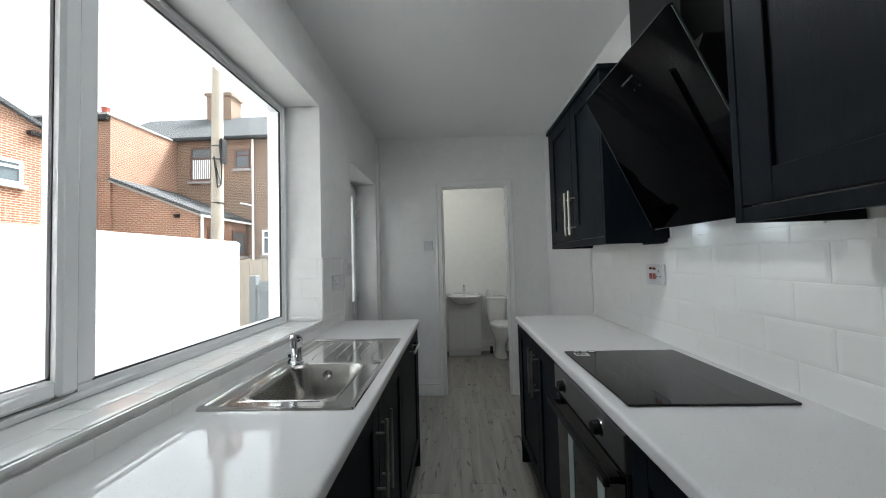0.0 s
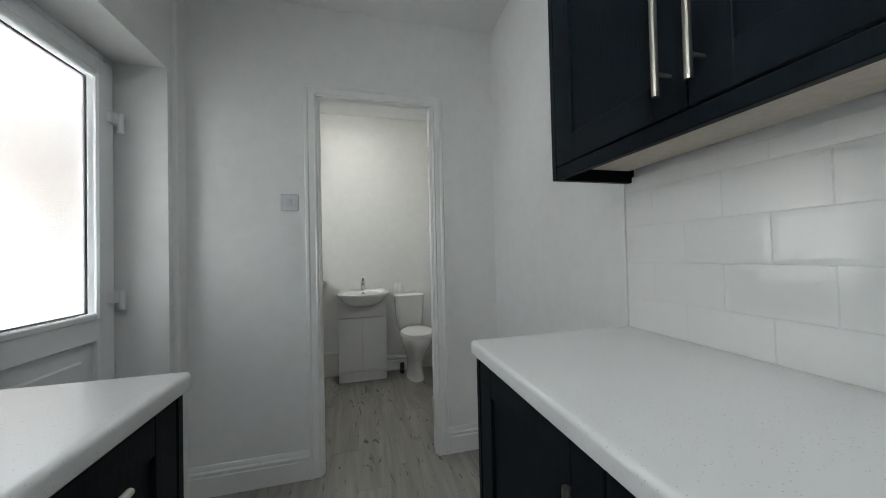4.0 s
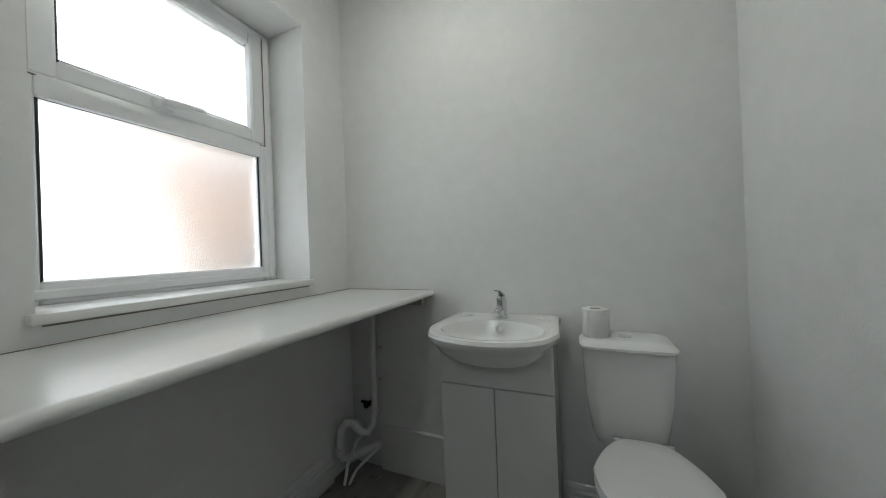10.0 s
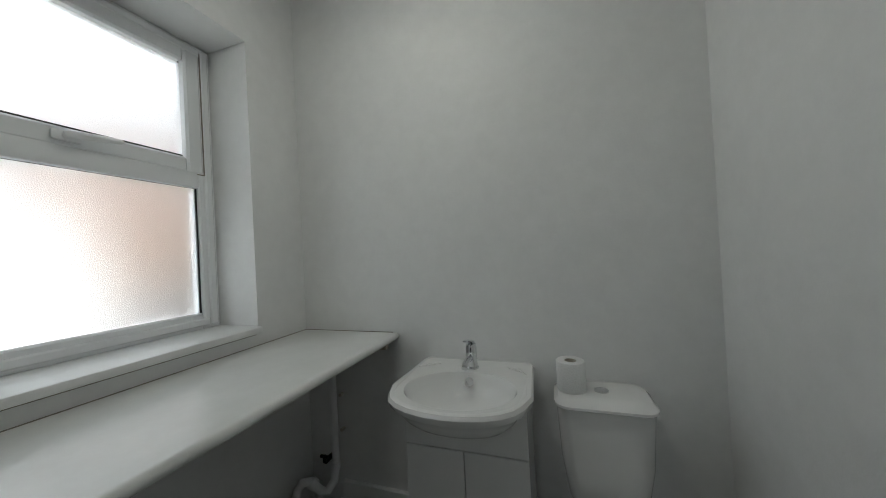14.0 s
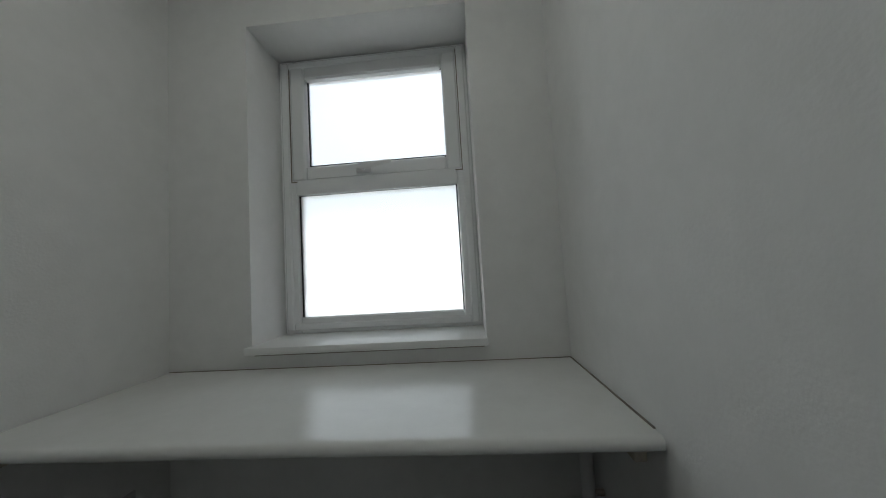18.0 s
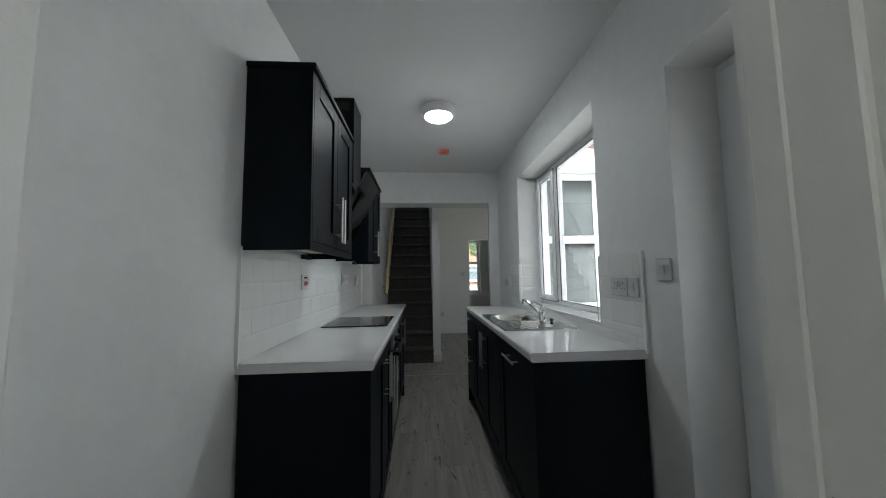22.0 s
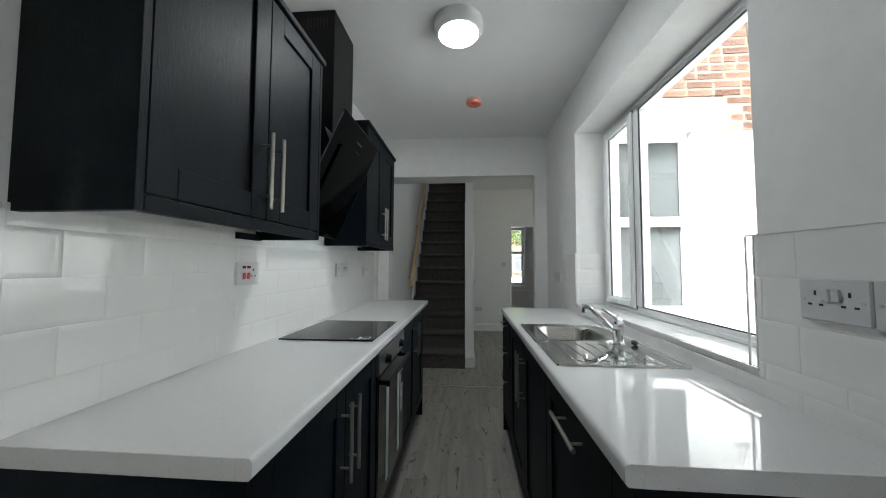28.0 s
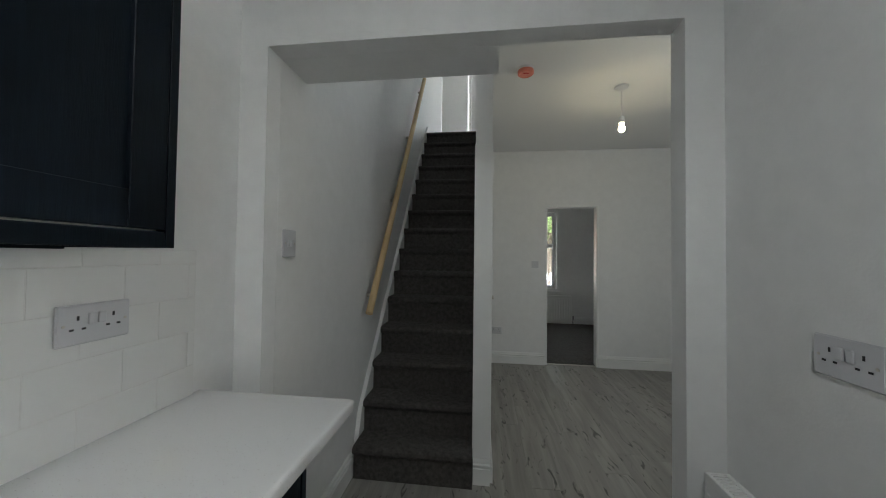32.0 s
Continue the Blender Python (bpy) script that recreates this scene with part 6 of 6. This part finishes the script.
def lay(parent, y0, y1, rows, first, pitch, place):
    """Tiles in half bond: rows are (z0, z1, shift); place turns (y, z) into a pose."""
    found = {}
    for z0, z1, shift in rows:
        y = first + shift * pitch
        while y > y0:
            y -= pitch
        while y < y1:
            a, b = max(y, y0), min(y + pitch, y1)
            if b - a > 0.012:
                found.setdefault((round(b - a, 4), round(z1 - z0, 4)), []).append(place((a + b) / 2, (z0 + z1) / 2))
            y += pitch
    for (w, h), spots in found.items():
        pieces("tile", tile_mesh(w - 0.0014, h - 0.0014), TILE, parent, spots)


PITCH = 0.1765
bs_r = tagged(thing("splashback_hob", (XR, 1.0, 0.9), "white bevelled metro tile splashback along the hob wall", "tiles"), kind="structure")
part("grout", merge(box(XR - 0.0090, XR - 0.0005, -0.165, 2.249, 0.9005, 1.358), box(XR - 0.0090, XR - 0.0005, 0.93, 1.47, 1.358, 1.42)), GROUT, bs_r)
face_r = lambda y, z: Matrix.Translation((XR - 0.0055, y, z)) @ Matrix.Rotation(math.pi, 4, "Z")
rows_r = [(0.901, 1.004, 0.5), (1.004, 1.109, 0.0), (1.109, 1.213, 0.5), (1.213, 1.315, 0.0), (1.315, 1.3575, 0.5)]
lay(bs_r, -0.165, 2.247, rows_r, 2.155, PITCH, face_r)
lay(bs_r, 0.93, 1.47, [(1.3585, 1.42, 0.5)], 2.155, PITCH, face_r)
part("edge_trim", box(XR - 0.014, XR - 0.0005, 2.247, 2.254, 0.901, 1.345), PLASTIC, bs_r)

bs_l = tagged(thing("splashback_sink", (XL, 1.2, 0.9), "white bevelled metro tiles around the kitchen window", "tiles"), kind="structure")
part("grout", merge(box(XL + 0.0005, XL + 0.0090, 0.216, 2.224, 0.9005, 0.955), box(XL + 0.0005, XL + 0.0090, 0.216, 0.480, 0.955, 1.322), box(XL + 0.0005, XL + 0.0090, 1.882, 2.224, 0.955, 1.322)), GROUT, bs_l)
face_l = lambda y, z: Matrix.Translation((XL + 0.0055, y, z))
lay(bs_l, 0.216, 2.224, [(0.901, 0.957, 0.5)], 1.9, PITCH, face_l)
for a, b in ((0.216, 0.480), (1.882, 2.224)):
    lay(bs_l, a, b, [(0.957, 1.0, 0.0), (1.0, 1.107, 0.5), (1.107, 1.214, 0.0), (1.214, 1.3215, 0.5)], 1.9, PITCH, face_l)
for y, turn in ((0.480, 90), (1.882, -90)):
    s = 1 if turn > 0 else -1
    part("grout_reveal", box(-0.532, XL, *sorted((y, y + s * 0.009)), 0.972, 1.322), GROUT, bs_l)
    side = lambda u, z, y=y, turn=turn, s=s: Matrix.Translation((u, y + s * 0.0055, z)) @ Matrix.Rotation(radians(turn), 4, "Z")
    lay(bs_l, -0.531, XL + 0.008, [(0.982, 1.0, 0.0), (1.0, 1.107, 0.5), (1.107, 1.214, 0.0), (1.214, 1.3215, 0.5)], -0.45, PITCH, side)
part("sill_bed", box(-0.535, XL + 0.001, 0.486, 1.876, 0.955, 0.972), GROUT, bs_l)
flat = lambda y, z: Matrix.Translation((-0.45 + (z - 1.0), y, 0.9715)) @ Matrix.Rotation(radians(-90), 4, "Y")
lay(bs_l, 0.487, 1.875, [(0.92, 1.0125, 0.0), (1.0125, 1.0895, 0.5)], 1.9, PITCH, flat)
ALU = material("satin_aluminium", (0.75, 0.75, 0.75), 0.35, 1.0)
part("edge_trim", merge(box(XL + 0.008, XL + 0.0125, 0.480, 1.882, 0.975, 0.981), box(XL + 0.008, XL + 0.0125, 0.4845, 0.488, 0.981, 1.322), box(XL + 0.008, XL + 0.0125, 1.856, 1.8595, 0.981, 1.322)), ALU, bs_l, "silver tile edge trim")

part("top_trim", merge(box(XL + 0.0005, XL + 0.0115, 0.216, 0.4845, 1.3218, 1.3255), box(XL + 0.0005, XL + 0.0115, 1.8595, 2.224, 1.3218, 1.3255)), PLASTIC, bs_l, "white tile edge trim")
part("end_trim", box(XL + 0.0005, XL + 0.0115, 2.2245, 2.2095, 0.901, 1.3255), PLASTIC, bs_l, "white tile edge trim")

# laminate boards
def oak(name):
    m = bpy.data.materials.new(name)
    m.use_nodes = True
    n, l = m.node_tree.nodes, m.node_tree.links
    b = n["Principled BSDF"]
    co, oi = n.new("ShaderNodeTexCoord"), n.new("ShaderNodeObjectInfo")
    sc = n.new("ShaderNodeVectorMath")
    sc.operation = "SCALE"
    cb = n.new("ShaderNodeCombineXYZ")
    for k in range(3):
        l.new(oi.outputs["Random"], cb.inputs[k])
    l.new(cb.outputs[0], sc.inputs[0])
    sc.inputs["Scale"].default_value = 37.0
    add = n.new("ShaderNodeVectorMath")
    l.new(co.outputs["Object"], add.inputs[0])
    l.new(sc.outputs[0], add.inputs[1])
    mp = n.new("ShaderNodeMapping")
    mp.inputs["Scale"].default_value = (11, 0.9, 1)
    l.new(add.outputs[0], mp.inputs["Vector"])
    grain = n.new("ShaderNodeTexNoise")
    grain.inputs["Scale"].default_value, grain.inputs["Detail"].default_value, grain.inputs["Distortion"].default_value = 2.0, 9, 0.6
    l.new(mp.outputs[0], grain.inputs["Vector"])
    ramp = n.new("ShaderNodeValToRGB")
    ramp.color_ramp.elements[0].position, ramp.color_ramp.elements[0].color = 0.25, (0.215, 0.205, 0.19, 1)
    ramp.color_ramp.elements[1].position, ramp.color_ramp.elements[1].color = 0.70, (0.345, 0.33, 0.305, 1)
    l.new(grain.outputs["Fac"], ramp.inputs["Fac"])
    mp2 = n.new("ShaderNodeMapping")
    mp2.inputs["Scale"].default_value = (7.0, 2.2, 1)
    l.new(add.outputs[0], mp2.inputs["Vector"])
    crack = n.new("ShaderNodeTexNoise")
    crack.inputs["Scale"].default_value, crack.inputs["Detail"].default_value, crack.inputs["Distortion"].default_value = 2.6, 4, 1.6
    l.new(mp2.outputs[0], crack.inputs["Vector"])
    cr = n.new("ShaderNodeMapRange")
    cr.inputs["From Min"].default_value, cr.inputs["From Max"].default_value = 0.61, 0.70
    l.new(crack.outputs["Fac"], cr.inputs["Value"])
    mix = n.new("ShaderNodeMix")
    mix.data_type = "RGBA"
    l.new(cr.outputs[0], mix.inputs["Factor"])
    l.new(ramp.outputs[0], mix.inputs["A"])
    mix.inputs["B"].default_value = (0.085, 0.08, 0.075, 1)
    hs = n.new("ShaderNodeHueSaturation")
    mr = n.new("ShaderNodeMapRange")
    mr.inputs["To Min"].default_value, mr.inputs["To Max"].default_value = 0.92, 1.07
    l.new(oi.outputs["Random"], mr.inputs["Value"])
    l.new(mr.outputs[0], hs.inputs["Value"])
    l.new(mix.outputs["Result"], hs.inputs["Color"])
    l.new(hs.outputs[0], b.inputs["Base Color"])
    b.inputs["Roughness"].default_value = 0.42
    bu = n.new("ShaderNodeBump")
    bu.inputs["Strength"].default_value, bu.inputs["Distance"].default_value = 0.12, 0.004
    l.new(grain.outputs["Fac"], bu.inputs["Height"])
    l.new(bu.outputs[0], b.inputs["Normal"])
    return m


BOARD = oak("grey_oak_board")
fl = tagged(thing("laminate_floor", (0.4, 0.5, -0.012), "grey oak effect laminate floor boards", "floor"), kind="structure")
part("underlay", box(HX0, 1.4, HY0 - 0.05, WY1, -0.0118, -0.009), CONC, fl)
BW_, BL = 0.158, 1.05
rooms = [(XL - 0.3, 1.39, -0.58, WY1 - 0.001), (HX0, NX, HY0 - 0.03, -0.58)]
rngf = random.Random(11)
cuts = {}
for x0, x1, y0, y1 in rooms:
    x = x0
    while x < x1 - 0.01:
        w = min(BW_, x1 - x)
        y = y0 - rngf.random() * BL
        while y < y1:
            a, b = max(y, y0), min(y + BL, y1)
            if b - a > 0.03:
                key = (round(w, 3), round(b - a, 2) if b - a < BL - 0.001 else BL)
                cuts.setdefault(key, []).append(Matrix.Translation((x + w / 2, (a + b) / 2, -0.0045)))
            y += BL
        x += BW_
for (w, ln), spots in cuts.items():
    pieces("floor_board", box(-w / 2 + 0.0003, w / 2 - 0.0003, -ln / 2 + 0.0003, ln / 2 - 0.0003, -0.0045, 0.0045, 0.0007), BOARD, fl, spots)
